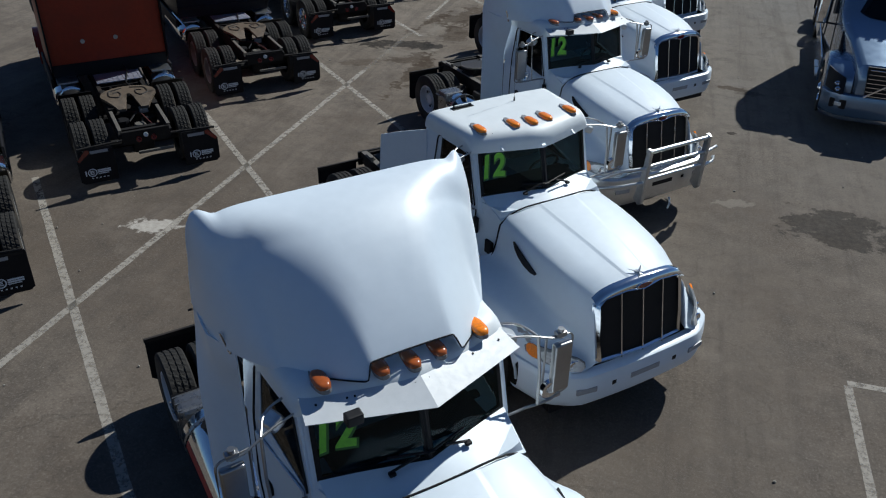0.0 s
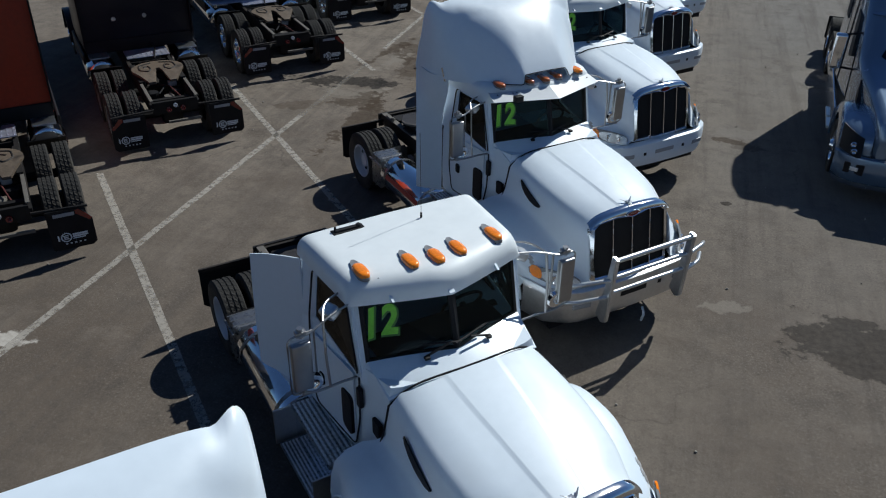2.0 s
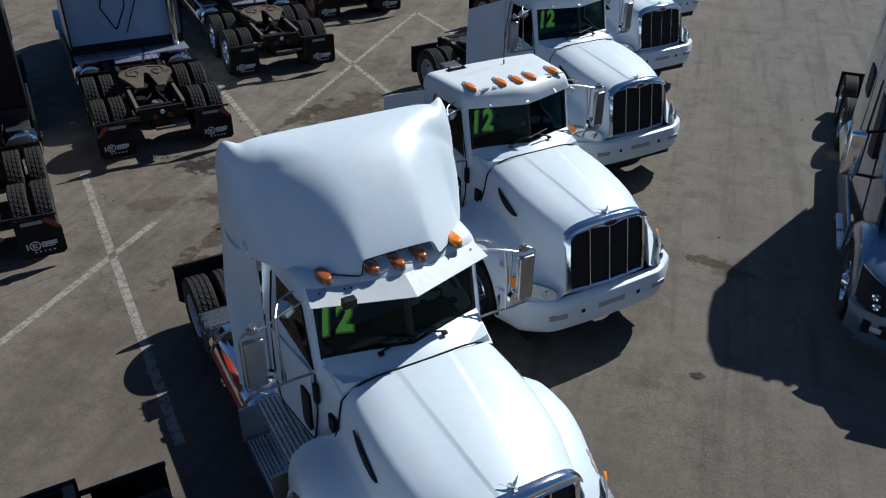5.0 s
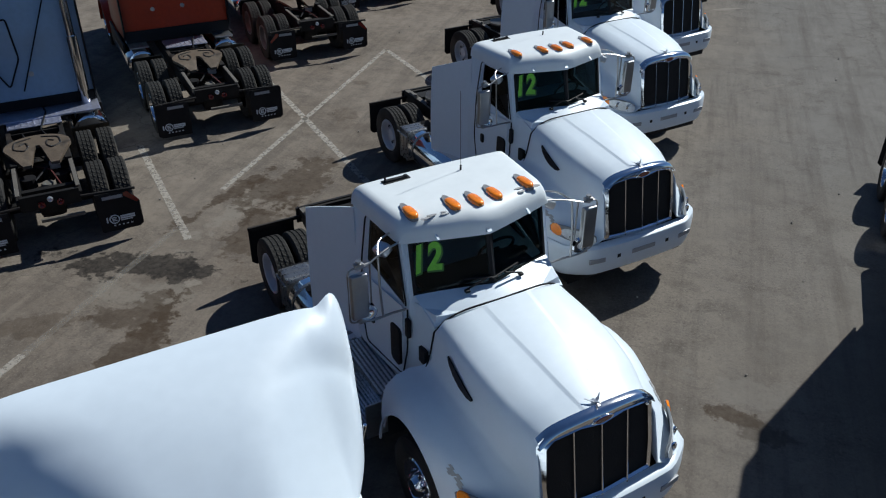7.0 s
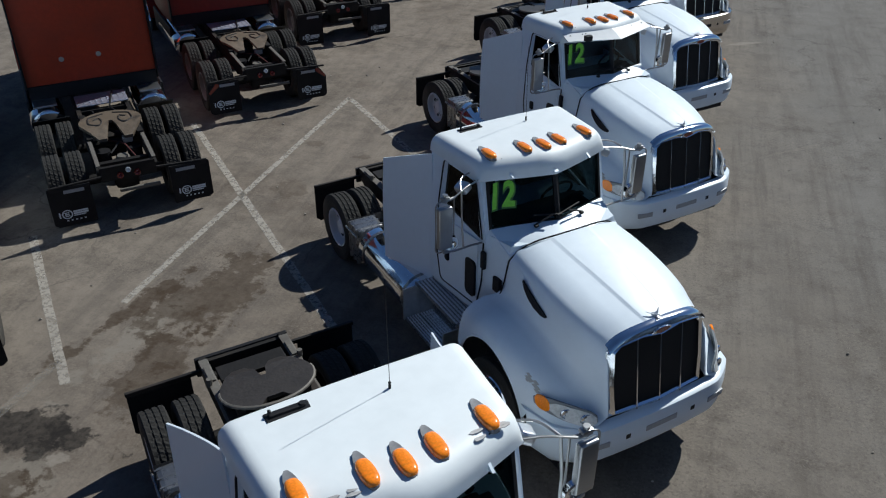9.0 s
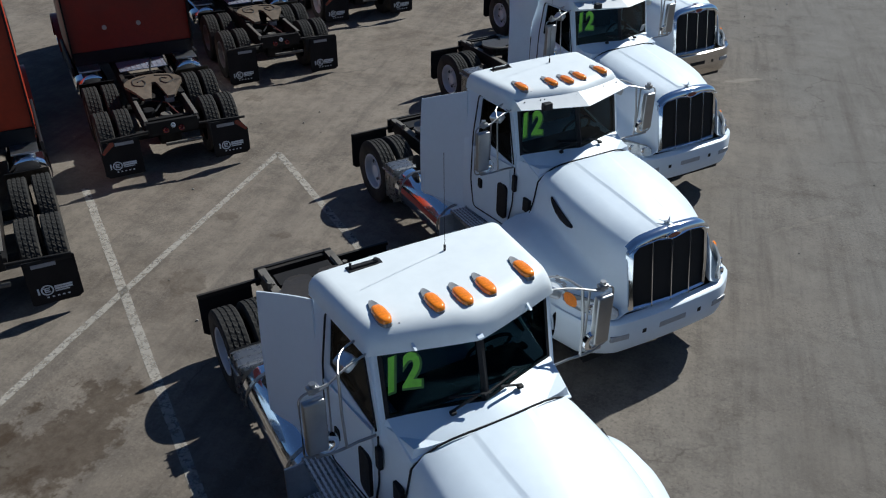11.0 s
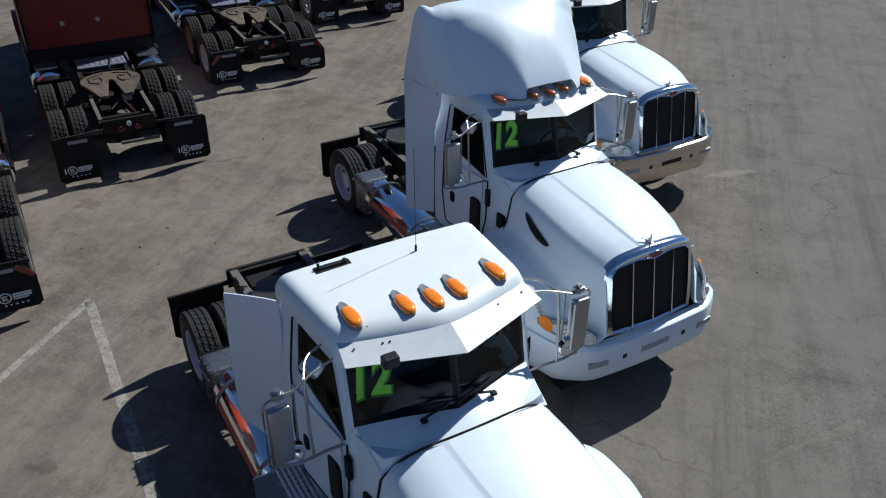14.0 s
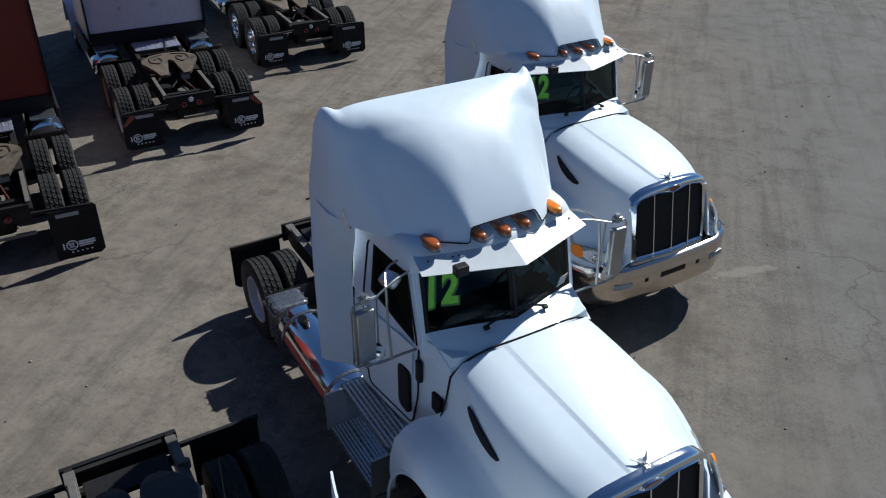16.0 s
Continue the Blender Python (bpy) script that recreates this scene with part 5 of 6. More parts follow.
        for s in (1, -1):
            cached("panel%d" % s, flip(side_panel, s), "side_deflector", WHITE, t, "thin white cab side deflector", True)
    else:
        fr = cached("fairing", fairing, "roof_fairing", WHITE, t, "tall rounded white roof fairing", 50)
        fr.scale, fr.location = (1, 1, crown), (0, 0, 2.85 * (1 - crown))
        for s in (1, -1):
            cached("fside%d" % s, flip(fairing_side, s), "fairing_side", WHITE, fr, "white side wall of the fairing", True)
            cached("fclip%d" % s, flip(lambda: join(rod((1.0, -0.63, 2.80), (1.045, -0.63, 3.0), 0.012, 8), box((0.995, -0.63, 2.82), (0.03, 0.05, 0.06), 0.008)), s), "latch", CHROME, fr, "slim chrome latch")
            cached("rivets%d" % s, flip(lambda: join(*[rod((1.08 - 0.04 * k, -1.30 + 0.17 * k, 2.78), (1.115 - 0.04 * k, -1.30 + 0.17 * k, 2.78), 0.010, 6) for k in range(4)]), s), "rivets", BLACK, fr)
        cached("fseal", lambda: tube([(a_ * 1.004, b_ + 0.008, c_ + 0.004) for a_, b_, c_ in fairing_rows()[0]], 0.006, 6), "foot_seal", BLACK, fr, "black rubber seal along the fairing foot")
        cached("fback", lambda: sheet([[(x_, -0.92, z_) for x_ in (-0.8, 0, 0.8)] for z_ in (2.8, 3.0, 3.4)], 0.02), "inner_brace", BLACK, fr)
    if visor:
        vz = cached("visor", visor_mesh, "sun_visor", VISOR, t, "chalky grey-white metal drop visor over the windscreen")
        cached("vrivet", lambda: join(*[rod((xx, 0.36 - 0.22 * abs(xx), 2.85 - 0.04 * abs(xx)), (xx, 0.362 - 0.22 * abs(xx), 2.858 - 0.04 * abs(xx)), 0.008, 6) for xx in (-0.7, -0.45, -0.05, 0.05, 0.45, 0.5, 0.7)]), "rivets", BLACK, vz)
        cached("vbox", lambda: join(box((0.54, 0.44, 2.83), (0.115, 0.08, 0.085), 0.012), box((0.54, 0.42, 2.80), (0.03, 0.03, 0.05))), "black_sensor_box", BLACK, vz, "small black box under the visor")
    else:
        for k, xx in enumerate((-0.5, 0.0, 0.5)):
            cached("stub%d" % k, lambda: prism([(0.30 - 0.21 * abs(xx), 2.79), (0.39 - 0.21 * abs(xx), 2.745), (0.35 - 0.21 * abs(xx), 2.725), (0.28 - 0.21 * abs(xx), 2.75)], 0.02 + 0.03 * (xx == 0), "x", xx - 0.01), "visor_bracket", WHITE, roof)
    if chips:
        rnd = random.Random(3)
        for k in range(9):
            cx, cy = rnd.choice((-0.52, 0.42)) + rnd.uniform(-0.16, 0.16), 0.10 + rnd.uniform(-0.03, 0.06)
            pts = [(cx + rnd.uniform(0.6, 1) * 0.06 * math.cos(a), cy + rnd.uniform(0.5, 1) * 0.022 * math.sin(a)) for a in [k2 * math.pi / 4 for k2 in range(8)]]
            part("paint_chip", prism(pts, 0.006, "z", 2.936 - 0.16 * max(0, cy - 0.08)), STEEL, roof, "grey patch of chipped paint")
    if sticker:
        part("windscreen_sticker", box((-0.60, 0.318, 2.28), (0.12, 0.004, 0.12), 0.001, pose(0, 0, 0, -14, 0, 17)), WHTAPE, cab, "small pale sticker on the glass")
    if stretch != 1:
        lengthen(t, stretch)
    return t


white_truck(-1.27, 3.335, -43.8, True, True, stretch=1.09, widen=1.11, rise=1.03, label="white tractor with tall roof fairing and drop visor")
white_truck(-1.218, 8.207, -43.8, False, False, stripe_red=False, stretch=1.08, widen=1.08, spread=1.05, label="white day cab tractor with bare low roof")
white_truck(-1.22, 13.13, -43.8, True, True, bumper="steel", bar=True, stretch=1.03, widen=1.08, label="white tractor with tall fairing and aluminium bull bar")
white_truck(-1.101, 17.732, -43.8, False, False, stripe_red=False, stretch=1.025, widen=1.05, spread=1.05, chips=True, label="white day cab tractor with chipped paint on low roof")
white_truck(-1.166, 22.52, -43.8, False, False, stripe_red=False, widen=1.02, spread=1.03, label="white day cab tractor with low roof, no visor")
white_truck(-1.154, 27.302, -43.8, False, True, label="white day cab tractor with drop visor and low roof")
white_truck(-1.13, 31.68, -43.8, True, True, sticker=True, crown=0.93, label="white tractor with tall fairing and white bumper")
white_truck(-1.17, 36.39, -43.8, True, True, bumper="bronze", crown=0.95, label="white tractor with tall fairing and tarnished chrome bumper")


# ---- the tractors parked tail to the lane ----
def tail_truck(x, y, heading, paint, label, clipped, rim=RIMG, plate=GREASE, stuff="plain", cabback=3.50, low=0.0):
    """Origin on the ground under the mud flaps; y ahead, x to its right."""
    t = new("sleeper_tractor")
    t.matrix_basis = pose(x, y, 0, 0, 0, heading - 90)
    tagged(t, label, "truck", "row of tractors seen from behind")
    for s in (1, -1):
        cached("trail%d" % s, lambda: prism([(0.12, 0.80), (0.12, 0.90), (0.5, 0.98), (8.6, 0.98), (8.6, 0.74), (0.5, 0.74)], 0.08, "x", s * 0.42 - 0.04, 0.006), "frame_rail", FRAME, t)
        cached("trailtop%d" % s, lambda: box((s * 0.42, 0.80, 0.988), (0.060, 1.3, 0.016), 0.004), "rail_cap", RAILTOP, t, "worn grey top of the frame rail")
        for k, ya in enumerate((0.78, 2.10)):
            wheel(t, s * 1.06, ya, s, "drive", RIMW if (rim is RIMR and k == 0) else rim)
            wheel(t, s * 0.73, ya, s, "inner", rim)
        mud_flap(t, s * 0.915, 0.0, True, clipped, 0.66 + low, 0.63, 0.83)
        cached("tflaprod%d" % s, lambda: rod((s * 0.42, 0.05, 0.85), (s * 1.2, 0.0, 0.835), 0.022, 8), "flap_rod", FRAME, t)
        tk = cached("ttank%d" % s, lambda: (lambda bm: (bm.transform(Matrix.Translation((s * 0.92, 0, 0.62)) @ pose(0, 0, 0, 0, 0, 90)), bm)[1])(spin([(3.05, 0.0), (3.02, 0.24), (3.05, 0.30), (3.1, 0.32), (4.9, 0.32), (4.95, 0.30), (4.98, 0.0)], 24)), "fuel_tank", CHROME, t, "polished round fuel tank", True)
        cached("tquart%d" % s, lambda: sheet([[(xx, 2.10 + 0.60 * math.cos(a), 0.5 + 0.60 * math.sin(a)) for xx in (s * 0.58, s * 1.2)] for a in [radians(15 + 40 * k / 6) for k in range(7)]], 0.012), "quarter_fender", BLACK, t)
        for yb in (1.10, 2.42):
            cached("bag%d%.1f" % (s, yb), lambda: rod((s * 0.25, yb, 0.55), (s * 0.25, yb, 0.82), 0.12, 14), "air_bag", BLACK, t)
        cached("tstep%d" % s, lambda: box((s * 0.92, 3.35, 0.98), (0.40, 0.50, 0.03), 0.006), "side_step", RIB, t)
    cached("tend", lambda: box((0, 0.15, 0.84), (0.84, 0.07, 0.24), 0.01), "end_crossmember", FRAME, t)
    cached("tmidc", lambda: rod((-0.42, 1.45, 0.8), (0.42, 1.45, 0.8), 0.06), "crossmember", FRAME, t)
    cached("tmidc2", lambda: box((0, 0.55, 0.80), (0.76, 0.10, 0.12), 0.01), "crossmember", FRAME, t)
    cached("tmidc3", lambda: box((0, 2.7, 0.85), (0.84, 0.1, 0.2), 0.01), "crossmember", FRAME, t)
    for ya in (0.78, 2.10):
        cached("taxle%.1f" % ya, lambda: join(rod((-1.0, ya, 0.5), (1.0, ya, 0.5), 0.08), box((0, ya, 0.52), (0.40, 0.42, 0.42), 0.1)), "drive_axle", FRAME, t)
    cached("tprop", lambda: rod((0, 0.9, 0.55), (0, 2.0, 0.55), 0.05), "driveshaft", FRAME, t)
    cached("tcan", lambda: (lambda bm: (bm.transform(Matrix.Translation((0.02, 0.85, 0.66)) @ pose(0, 0, 0, 0, 90, 0)), bm)[1])(spin([(-0.14, 0.0), (-0.14, 0.09), (-0.10, 0.115), (-0.02, 0.115), (0.0, 0.10), (0.06, 0.10), (0.08, 0.06), (0.08, 0.0)], 18)), "brake_chamber", RAILTOP, t, "", True)
    cached("tsill", lambda: box((0.12, -0.02, 0.60), (0.62, 0.05, 0.05), 0.012), "tail_bar", RAILTOP, t, "worn light metal tail bar")
    for k, lx in enumerate((-0.13, 0.13)):
        lp = cached("tlamp", lambda: spin([(-0.01, 0.0), (0.02, 0.03), (0.015, 0.05), (-0.02, 0.055), (-0.02, 0.0)], 16), "tail_lamp", REDL, t, "round red tail lamp")
        lp.location, lp.rotation_euler = (lx, 0.10, 0.80), (0, 0, radians(-90))
    wl = cached("tlampw", lambda: spin([(-0.01, 0.0), (0.015, 0.03), (0.01, 0.042), (-0.02, 0.045), (-0.02, 0.0)], 16), "reverse_lamp", LENS, t, "round clear reverse lamp")
    wl.location, wl.rotation_euler = (0.0, 0.10, 0.87), (0, 0, radians(-90))
    fifth_wheel(t, 1.62, 1.13, plate, 0.46)
    cached("tslide", lambda: join(box((0.40, 1.72, 1.0), (0.10, 1.1, 0.06), 0.008), box((-0.40, 1.72, 1.0), (0.10, 1.1, 0.06), 0.008)), "slide_rail", FRAME, t)
    cached("those1", lambda: tube(arc([(0.2, 3.6, 1.08), (0.25, 3.2, 1.07), (0.1, 2.5, 1.03), (0.2, 2.1, 1.02)]), 0.016, 6), "air_hose", BLACK, t)
    cached("those2", lambda: tube(arc([(-0.2, 2.6, 0.95), (-0.1, 1.9, 0.9), (0.12, 1.3, 0.92), (-0.15, 0.9, 0.84)]), 0.016, 6), "air_hose", BLACK, t)
    cached("those3", lambda: tube(arc([(-0.25, 2.4, 0.95), (-0.2, 1.5, 0.85), (0.1, 1.1, 0.9), (0.2, 0.6, 0.85)]), 0.014, 6), "air_hose", HOSE, t)
    cached("tvalve", lambda: box((0.18, 1.25, 0.9), (0.16, 0.14, 0.10), 0.02), "air_valve", STEEL, t)
    dk = cached("tdeck", lambda: box((0.02, 2.98, 1.02), (0.88, 0.56, 0.02), 0.004), "deck_plate", DECK, t, "bright diamond deck plate")
    for k in range(9):
        cached("tdeckrib%d" % k, lambda: box((-0.38 + 0.1 * k, 2.98, 1.034), (0.02, 0.5, 0.008)), "rib", DECK, dk)
    # sleeper, cab, hood
    c = cabback

    def body():
        sec = []
        for yy, hw, z0, z1 in ((c, 1.15, 0.97, 4.0), (c + 0.03, 1.16, 0.96, 4.02), (c + 1.0, 1.17, 0.92, 4.12), (c + 1.9, 1.16, 0.92, 3.9), (c + 2.3, 1.12, 0.95, 3.2), (c + 2.9, 1.02, 0.95, 2.05), (c + 3.6, 0.98, 0.9, 1.92), (c + 4.7, 0.80, 0.8, 1.68), (c + 5.0, 0.70, 0.7, 1.3)):
            r, pts = 0.16, []
            for px, pz in rounded(2 * hw, z1 - z0, r, 4, 0, (z0 + z1) / 2):
                pts.append((px, yy, pz))
            sec.append(pts + [pts[0]])
        bm = sheet(sec)
        bm.faces.new([v for v in bm.verts if abs(v.co.y - c) < 1e-4][:len(sec[0]) - 1])
        bmesh.ops.remove_doubles(bm, verts=bm.verts, dist=1e-4)
        return bm
    bd = cached("tbody" + paint.name, body, "sleeper_body", paint, t, "", 35)
    for s in (1, -1):
        wheel(t, s * 1.05, c + 3.35, s, "steer", CHROME)
        cached("tfend%d" % s + paint.name, lambda: sheet([[(s * xx, c + 3.35 + 0.68 * math.cos(a), 0.42 + 0.72 * math.sin(a)) for xx in (0.75, 1.0, 1.2, 1.23)] for a in [radians(5 + 170 * k / 14) for k in range(15)]], 0.02), "front_fender", paint, t, "", True)
        cached("twin%d" % s, lambda: box((s * 1.15, c + 2.1, 2.2), (0.06, 0.75, 0.6), 0.02), "side_window", DARKIN, bd)
        cached("tsk%d" % s, lambda: box((s * 1.19, c + 1.0, 0.72), (0.05, 2.0, 0.5), 0.02), "side_skirt", BLACK, t)
    cached("tws", lambda: pane([(-0.95, c + 2.36, 2.85), (0.95, c + 2.36, 2.85), (0.95, c + 2.92, 2.08), (-0.95, c + 2.92, 2.08)], 0.02), "windscreen", DARKIN, bd)
    # what hangs on the back wall
    for bx, bz in ((-0.46, 1.67), (0.18, 1.68)):
        bo = cached("tbolt", lambda: join(rod((0, -0.02, 0), (0, 0.01, 0), 0.045, 14), rod((0, -0.035, 0), (0, 0.0, 0), 0.022, 8)), "wall_bolt", ALU, bd, "round pale wall bolt")
        bo.location = (bx, c, bz)
    # black strip stands in for the shade at the wall's foot
    cached("tapron", lambda: box((0, c - 0.015, 1.11), (2.26, 0.05, 0.26), 0.012), "lower_wall_panel", BLACK, bd, "black panel at the foot of the wall")
    # guessed extenders, added in black to darken both edges of the wall
    for s in (1, -1):
        cached("textend%d" % s, lambda: prism([(c - 0.16, 1.25), (c + 0.02, 1.05), (c + 0.02, 3.86), (c - 0.12, 3.80)], 0.03, "x", s * 1.145 - 0.015, 0.008), "side_extender", BLACK, bd, "black rubber side extender")
    if stuff == "stack":
        part("exhaust_pipe", join(rod((0.95, c - 0.12, 1.05), (0.95, c - 0.12, 3.7), 0.075, 16), rod((0.95, c - 0.12, 1.3), (0.95, c - 0.12, 2.3), 0.10, 16)), CHROME, t, "tall chrome exhaust stack", True)
        part("hanging_cable", join(tube(arc([(-0.3, c - 0.05, 2.6), (0.0, c - 0.08, 2.7), (0.05, c - 0.1, 2.0), (-0.2, c - 0.1, 1.5), (-0.45, c - 0.1, 2.0), (-0.3, c - 0.06, 2.4)]), 0.016, 6), rod((0.75, c - 0.05, 3.2), (0.0, c - 0.05, 1.4), 0.012, 6)), BLACK, t)
        part("tread_deck", box((0, c - 0.28, 1.045), (2.3, 0.50, 0.03), 0.006), DECK, t, "wide bright tread plate behind the sleeper")
        for sx in (1, -1):
            part("chrome_step_edge", box((sx * 1.06, c - 0.15, 1.0), (0.06, 0.75, 0.10), 0.01), CHROME, t)
    if stuff == "coils":
        for k in range(3):
            part("coiled_hose", tube([(-0.35 + 0.22 * k + 0.05 * math.cos(1.2 * i), c - 0.09 + 0.05 * math.sin(1.2 * i), 2.9 - 0.022 * i + 0.0) for i in range(46)], 0.013, 5), (BLACK, HOSE, BLACK)[k], t)
    return t


H_L = 134.0
tail_truck(-8.72, 5.62, H_L, NAVY, "dark sleeper tractor with printed mud flaps", False)
tail_truck(-8.36, 10.28, H_L, ORANGE, "faded orange sleeper tractor with clipped mud flaps", True)
tail_truck(-8.285, 14.86, H_L, NAVY, "black sleeper tractor with rusty coupling plate", True)
tail_truck(-7.97, 19.36, H_L, LIGHTB, "pale blue sleeper tractor with chrome stack and cables", True, CHROME, GREASE, "stack")
tail_truck(-7.80, 23.94, H_L, ORANGE, "orange sleeper tractor with square mud flaps", False, CHROME)
tail_truck(-7.785, 28.59, H_L, REDP, "dark orange sleeper tractor with greasy coupling plate", True)
tail_truck(-8.06, 33.28, H_L, REDP, "dark red sleeper tractor with square mud flaps", False, low=0.10)
tail_truck(-7.77, 37.76, H_L, LAVEND, "grey-white sleeper tractor with coiled hoses", True, RIMR, GREASE, "coils")
tail_truck(-7.47, 42.34, H_L, NAVY, "dark sleeper tractor with polished wheels", False, CHROME)


# ---- the blue-grey tractor across the lane ----
def aero_fender(s):
    """A long flared fender that carries the headlight in front and opens over the wheel."""
    line = ((-0.02, 0.80), (-0.05, 1.02), (-0.14, 1.15), (-0.42, 1.28), (-0.85, 1.36), (-1.3, 1.34), (-1.7, 1.22), (-1.92, 1.0), (-2.0, 0.75))
    rows = []
    for k in range(33):
        q = k / 32
        y = catmull([p[0] for p in line], q)
        z = catmull([p[1] for p in line], q)
        fore = max(0, 1 + y / 0.9) if y > -0.9 else 0
        d = (y + 1.15) / 0.66
        low = min(z - 0.02, 0.5 + 0.62 * math.sqrt(1 - d * d)) if abs(d) < 1 else min(z - 0.02, 0.72)
        rows.append([(s * x, y - 0.28 * fore * ((x - 0.66) / 0.54) ** 2, zz) for x, zz in ((0.66, z + 0.04), (0.85, z + 0.02), (1.02, z), (1.13, z - 0.03), (1.185, min(z, max(low, z - 0.10))), (1.20, low))])
    return sheet(rows, 0.015)


def aero_truck(x, y, heading):
    """Origin on the ground under the middle of the front bumper; y ahead, x to its right."""
    t = new("aero_tractor")
    t.matrix_basis = pose(x, y, 0, 0, 0, heading - 90)
    tagged(t, "metallic blue-grey aerodynamic sleeper tractor, parked nose out", "truck")
    secs = ((0.02, 0.58, 0.75, 1.22), (-0.08, 0.64, 0.72, 1.46), (-0.45, 0.72, 0.78, 1.58), (-1.0, 0.84, 0.9, 1.76), (-1.5, 0.97, 0.95, 1.90), (-1.78, 1.05, 0.95, 2.08), (-2.28, 1.10, 0.95, 2.80), (-2.5, 1.13, 0.95, 3.26), (-3.0, 1.18, 0.95, 3.80), (-3.7, 1.22, 0.92, 4.08), (-4.4, 1.25, 0.92, 4.16), (-4.9, 1.24, 0.92, 4.14))

    def body():
        rows = []
        for yy, hw, z0, z1 in secs:
            r = 0.20 if z1 > 2.4 else 0.16
            pts = [(px * (1 - 0.05 * max(0, pz - 2.2) / 1.9), yy, pz) for px, pz in rounded(2 * hw, z1 - z0, r, 5, 0, (z0 + z1) / 2)]
            rows.append(pts + [pts[0]])
        bm = sheet(rows)
        bmesh.ops.remove_doubles(bm, verts=bm.verts, dist=1e-4)
        bmesh.ops.holes_fill(bm, edges=[e for e in bm.edges if e.is_boundary])
        return bm
    bd = part("body", body(), BLUEGREY, t, "blue-grey hood, cab and sleeper", True)
    part("bumper", sheet([[(u * 1.20, 0.10 - 0.30 * abs(u) ** 6 + d, z) for d, z in ((-0.06, 0.84), (0.0, 0.82), (0.03, 0.7), (0.03, 0.5), (0.0, 0.38), (-0.06, 0.34))] for u in [-1 + k / 12 for k in range(25)]], 0.012), BLUEGREY, t, "painted wrap bumper", True)
    part("lower_air_dam", sheet([[(u * 1.17, 0.08 - 0.28 * abs(u) ** 6, z) for z in (0.36, 0.28)] for u in [-1 + k / 12 for k in range(25)]], 0.02), CHROME, t, "bright lower bumper strip", True)
    part("grille", prism([(-0.40, 0.80), (0.40, 0.80), (0.47, 1.46), (-0.47, 1.46)], 0.05, "y", 0.03), GRILLE, t)
    for k in range(7):
        part("grille_bar", rod((-0.42, 0.09, 0.86 + 0.09 * k), (0.42, 0.09, 0.86 + 0.09 * k), 0.012, 6), CHROME, t)
    part("grille_stripe", rod((0.42, 0.10, 0.82), (-0.42, 0.10, 1.44), 0.02, 6), CHROME, t)
    for s in (1, -1):
        part("front_fender", aero_fender(s), BLUEGREY, t, "flared blue-grey front fender", True)
        hl = part("headlight", sheet([[(s * (0.80 + 0.36 * u), 0.07 - 0.26 * u ** 2 - 0.16 * w, 0.80 + 0.09 * u + (0.33 + 0.06 * u) * w) for w in (0, 0.3, 0.7, 1)] for u in [k / 6 for k in range(7)]], 0.03), BLACK, t, "dark swept headlight", True)
        for u_, w_ in ((0.35, 0.25), (0.42, 0.55)):
            lp = part("lamp", spin([(0, 0), (0.02, 0.035), (0.0, 0.055)], 14), CHROME, hl)
            lp.location, lp.rotation_euler = (s * (0.80 + 0.36 * u_), 0.10 - 0.26 * u_ ** 2 - 0.16 * w_, 0.83 + 0.33 * w_), (0, 0, radians(90))
        part("bumper_vent", box((s * 0.86, 0.06, 0.62), (0.34, 0.05, 0.20), 0.02, pose(0, 0, 0, 0, 0, -s * 18)), BLACK, t, "dark recess for the fog lamps")
        part("fog_lamp", box((s * 0.86, 0.085, 0.62), (0.14, 0.03, 0.07), 0.012, pose(0, 0, 0, 0, 0, -s * 18)), LENS, t)
        wheel(t, s * 1.05, -1.15, s, "steer", CHROME)
        for ya in (-7.05, -8.38):
            wheel(t, s * 1.06, ya, s, "drive", CHROME)
            wheel(t, s * 0.73, ya, s, "inner", CHROME)
        part("frame_rail", prism([(-2, 0.76), (-2, 1.0), (-9.1, 1.0), (-9.1, 0.76)], 0.08, "x", s * 0.42 - 0.04), FRAME, t)
        part("side_skirt", box((s * 1.20, -3.5, 0.66), (0.05, 3.0, 0.56), 0.02), BLUEGREY, t, "painted side skirt")
        for yy in (-2.3, -2.9):
            part("step", box((s * 1.22, yy, 0.50), (0.10, 0.5, 0.06), 0.015), ALU, t, "bright step")
        part("fuel_tank", rod((s * 0.92, -4.9, 0.62), (s * 0.92, -6.3, 0.62), 0.31, 24), CHROME, t)
        part("side_window", prism([(-2.27, 1.88), (-2.50, 2.58), (-3.10, 2.62), (-3.17, 1.84), (-2.75, 1.75)], 0.05, "x", s * 1.13 - 0.025), DARKIN, bd)
        part("sleeper_window", prism(rounded(0.55, 0.45, 0.1, 3, -4.25, 2.35), 0.05, "x", s * 1.205 - 0.025), DARKIN, bd)
        part("door_seam", rod((s * 1.085, -2.08, 1.1), (s * 1.095, -2.22, 1.9), 0.01, 5), BLACK, bd)
        part("door_seam", rod((s * 1.20, -3.24, 1.1), (s * 1.175, -3.24, 2.7), 0.01, 5), BLACK, bd)
        part("panel_seam", rod((s * 1.225, -3.75, 1.1), (s * 1.17, -3.75, 3.3), 0.01, 5), BLACK, bd)
        part("hood_vent", prism([(-1.20, 1.36), (-1.42, 1.72), (-1.58, 1.70), (-1.44, 1.24)], 0.05, "x", s * 0.945 - 0.025), BLACK, bd)
        mr = part("mirror", box((s * 1.42, -2.05, 2.02), (0.22, 0.14, 0.66), 0.05, None, 3), CHROME, t, "tall chrome mirror on black arms", True)
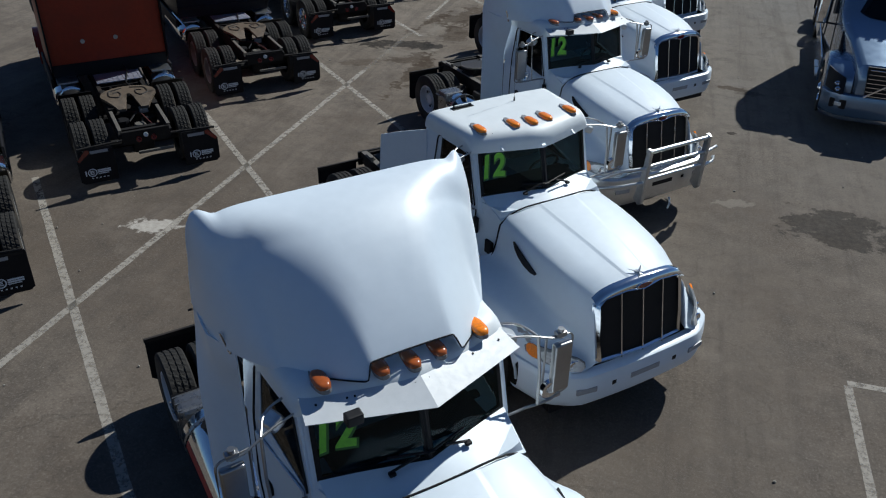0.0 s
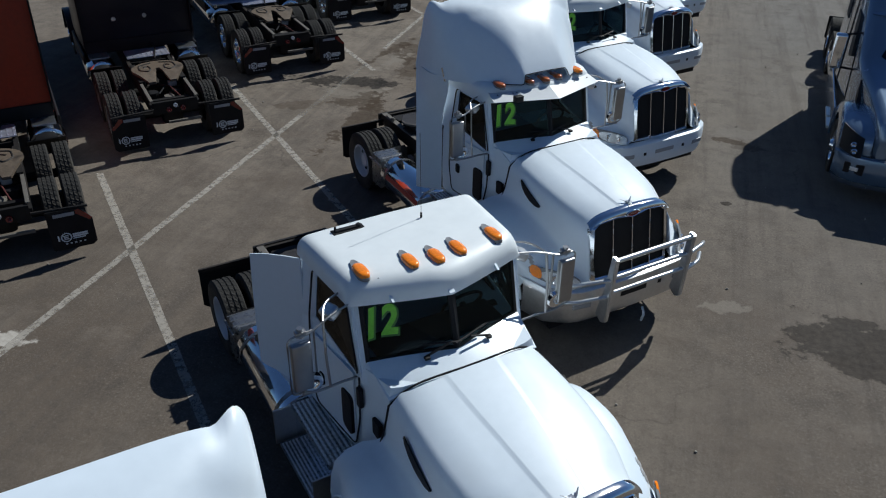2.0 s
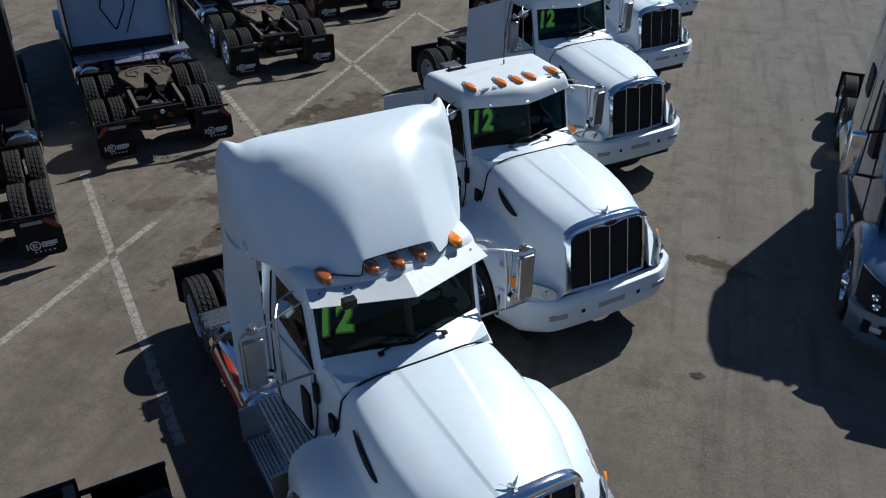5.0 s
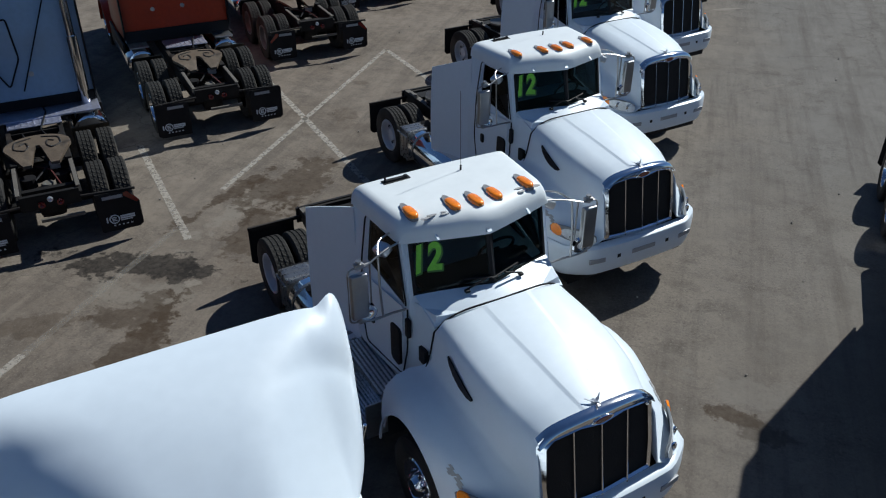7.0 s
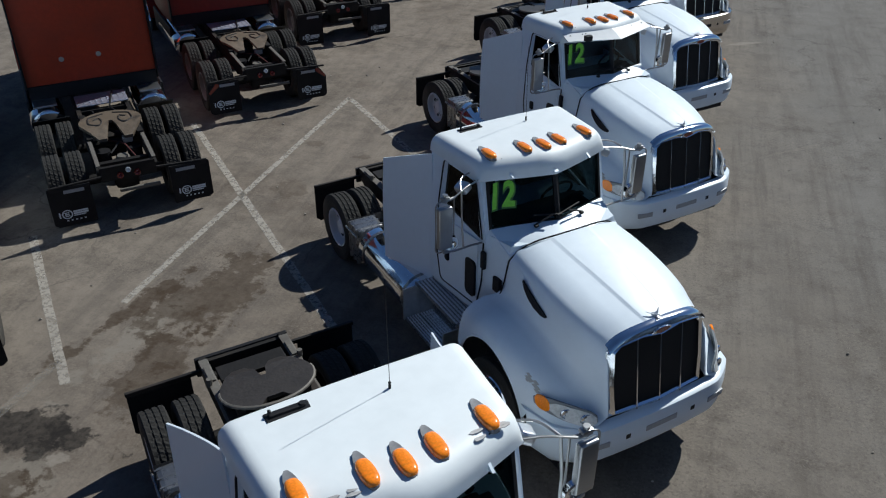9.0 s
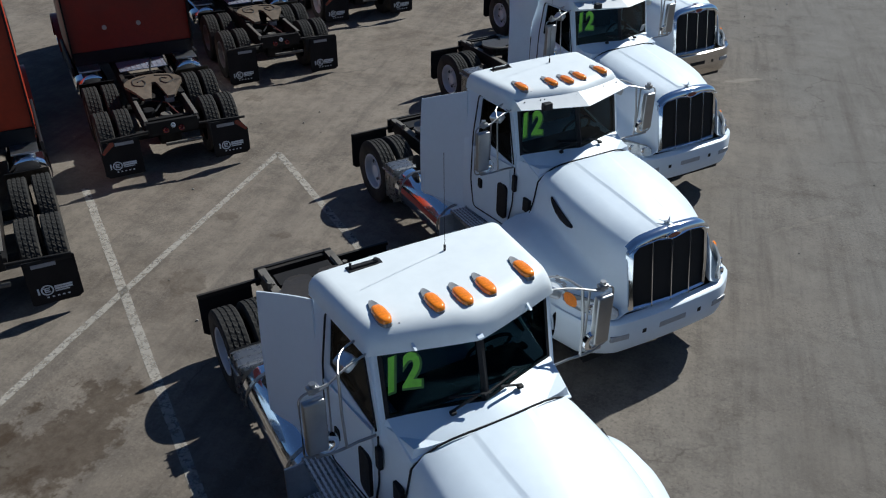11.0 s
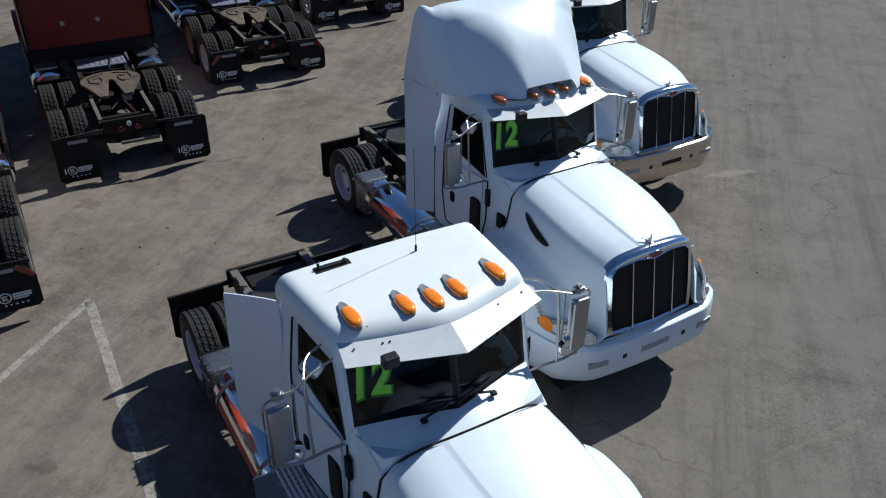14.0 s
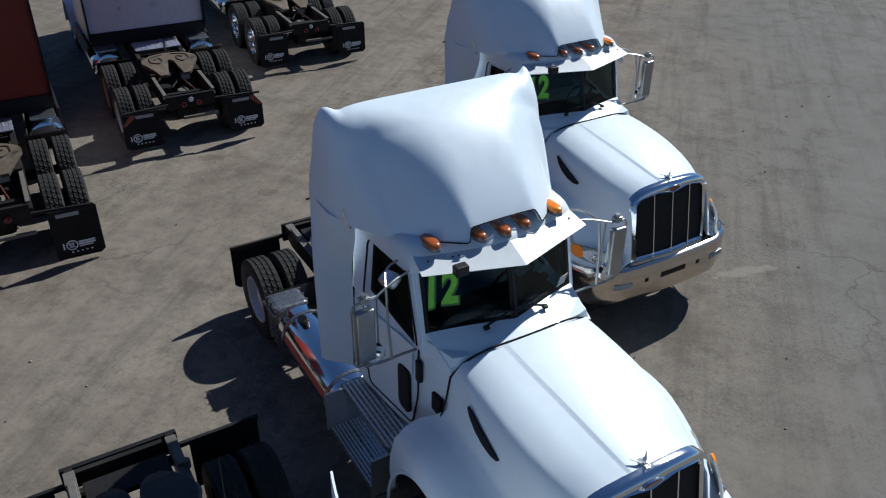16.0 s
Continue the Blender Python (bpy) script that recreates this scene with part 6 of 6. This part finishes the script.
        part("mirror_arm", join(rod((s * 1.08, -2.2, 2.35), (s * 1.42, -2.06, 2.32), 0.022), rod((s * 1.06, -2.1, 1.68), (s * 1.42, -2.06, 1.72), 0.022), rod((s * 1.30, -2.12, 2.35), (s * 1.30, -2.12, 1.7), 0.016)), BLACK, mr)
        mud_flap(t, s * 0.915, -9.15, False, False, 0.6, 0.6, 0.85)
        part("fairing_edge", sheet([[(s * 1.21, -4.82 - 0.35 * w, z) for w in (0, 0.5, 1)] for z in (1.0, 2.0, 3.0, 3.6)], 0.02), BLUEGREY, bd, "", True)
    part("windscreen", sheet([[(u * (1.0 - 0.06 * w), -1.60 - 0.60 * w - 0.22 * u * u, 2.00 + 0.74 * w) for u in [-1 + k / 5 for k in range(11)]] for w in (0, 0.5, 1)], 0.02), SIDEGLASS, t, "dark curved windscreen", True)
    part("dark_interior", sheet([[(u * 0.99, -1.635 - 0.60 * w - 0.22 * u * u, 1.985 + 0.74 * w) for u in [-1 + k / 5 for k in range(11)]] for w in (0, 0.5, 1)], 0.01), BLACK, t)
    part("visor", sheet([[(u * 1.0, -2.28 + 0.26 * w - 0.20 * u * u, 2.84 - 0.12 * w) for u in [-1 + k / 5 for k in range(11)]] for w in (0, 1)], 0.015), BLUEGREY, t, "", True)
    for lx in (-0.5, -0.25, 0, 0.25, 0.5):
        part("marker_lamp", box((lx, -2.80, 3.585), (0.1, 0.12, 0.05), 0.02), AMBER, bd)
    for ya, rr in ((-7.05, 0.08), (-8.38, 0.08), (-1.15, 0.06)):
        part("axle", rod((-1, ya, 0.5), (1, ya, 0.5), rr), FRAME, t)
    part("end_crossmember", box((0, -9.05, 0.88), (0.86, 0.06, 0.2), 0.01), FRAME, t)
    fifth_wheel(t, -7.6, 1.15, DKPLATE)
    return t


aero_truck(4.79, 16.66, -94.8)


# ---- ground and markings ----
def ground_mesh():
    bm = bmesh.new()
    bmesh.ops.create_grid(bm, x_segments=40, y_segments=40, size=700)
    return bm


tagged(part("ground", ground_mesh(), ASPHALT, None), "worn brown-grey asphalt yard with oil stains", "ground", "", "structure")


def parking_line(ax, ay, bx, by, w=0.125, paint=LINE):
    a, b = Vector((ax, ay, 0)), Vector((bx, by, 0))
    d = (b - a).normalized()
    nrm = Vector((-d.y, d.x, 0)) * w / 2
    n = max(2, int((b - a).length / 0.35))
    rows = []
    for k in range(n + 1):
        p = a.lerp(b, k / n)
        j = 0.008 * math.sin(k * 2.3 + ax)
        rows.append([p + nrm * (1 + j * 8), p - nrm * (1 - j * 6)])
    bm = bmesh.new()
    vs = [[bm.verts.new((q.x, q.y, 0.004)) for q in r] for r in rows]
    for r, q in zip(vs, vs[1:]):
        bm.faces.new((r[0], r[1], q[1], q[0]))
    return tagged(part("parking_line", bm, paint, None), "worn off-white painted parking line" if paint is LINE else "almost worn away painted parking line", "line", "parking lines", "structure")


parking_line(-7.42, 2.0, -6.835, 17.1)
parking_line(-6.835, 17.1, -6.70, 20.6, 0.12, FAINT)
parking_line(-6.68, 21.9, -6.56, 29.85, 0.11)
for cx, cy, back, fore in ((-7.30, 1.7, 4.2, 5.0), (-7.255, 6.45, 4.6, 4.4), (-7.05, 11.33, 3.0, 4.6), (-6.81, 15.95, 3.2, 4.4), (-6.70, 20.6, 3.4, 0.5), (-6.64, 25.2, 3.4, 5.2), (-6.56, 29.82, 0.0, 5.4)):
    d = 0.7071
    parking_line(cx - d * back, cy + d * back, cx + d * fore, cy - d * fore)
parking_line(3.24, 7.9, 8.0, 7.93, 0.11)
parking_line(3.24, 7.84, 3.30, 1.5, 0.11)


def stones():
    rnd = random.Random(5)
    bms = bmesh.new()
    for k in range(220):
        x_, y_ = rnd.uniform(-9, 5), rnd.uniform(2, 44)
        r = rnd.choice((0.008, 0.012, 0.018, 0.025))
        m = pose(x_, y_, r * 0.4, rnd.uniform(0, 90), rnd.uniform(0, 90), rnd.uniform(0, 90)) @ Matrix.Diagonal((r, r * 0.7, r * 0.6, 1))
        bmesh.ops.create_icosphere(bms, subdivisions=1, radius=1, matrix=m)
    return bms


tagged(part("gravel", stones(), material("pale_grit", (0.25, 0.23, 0.20), 0.9, vary=0.5), None), "scattered small stones and grit on the asphalt", "gravel", "", "stuff")
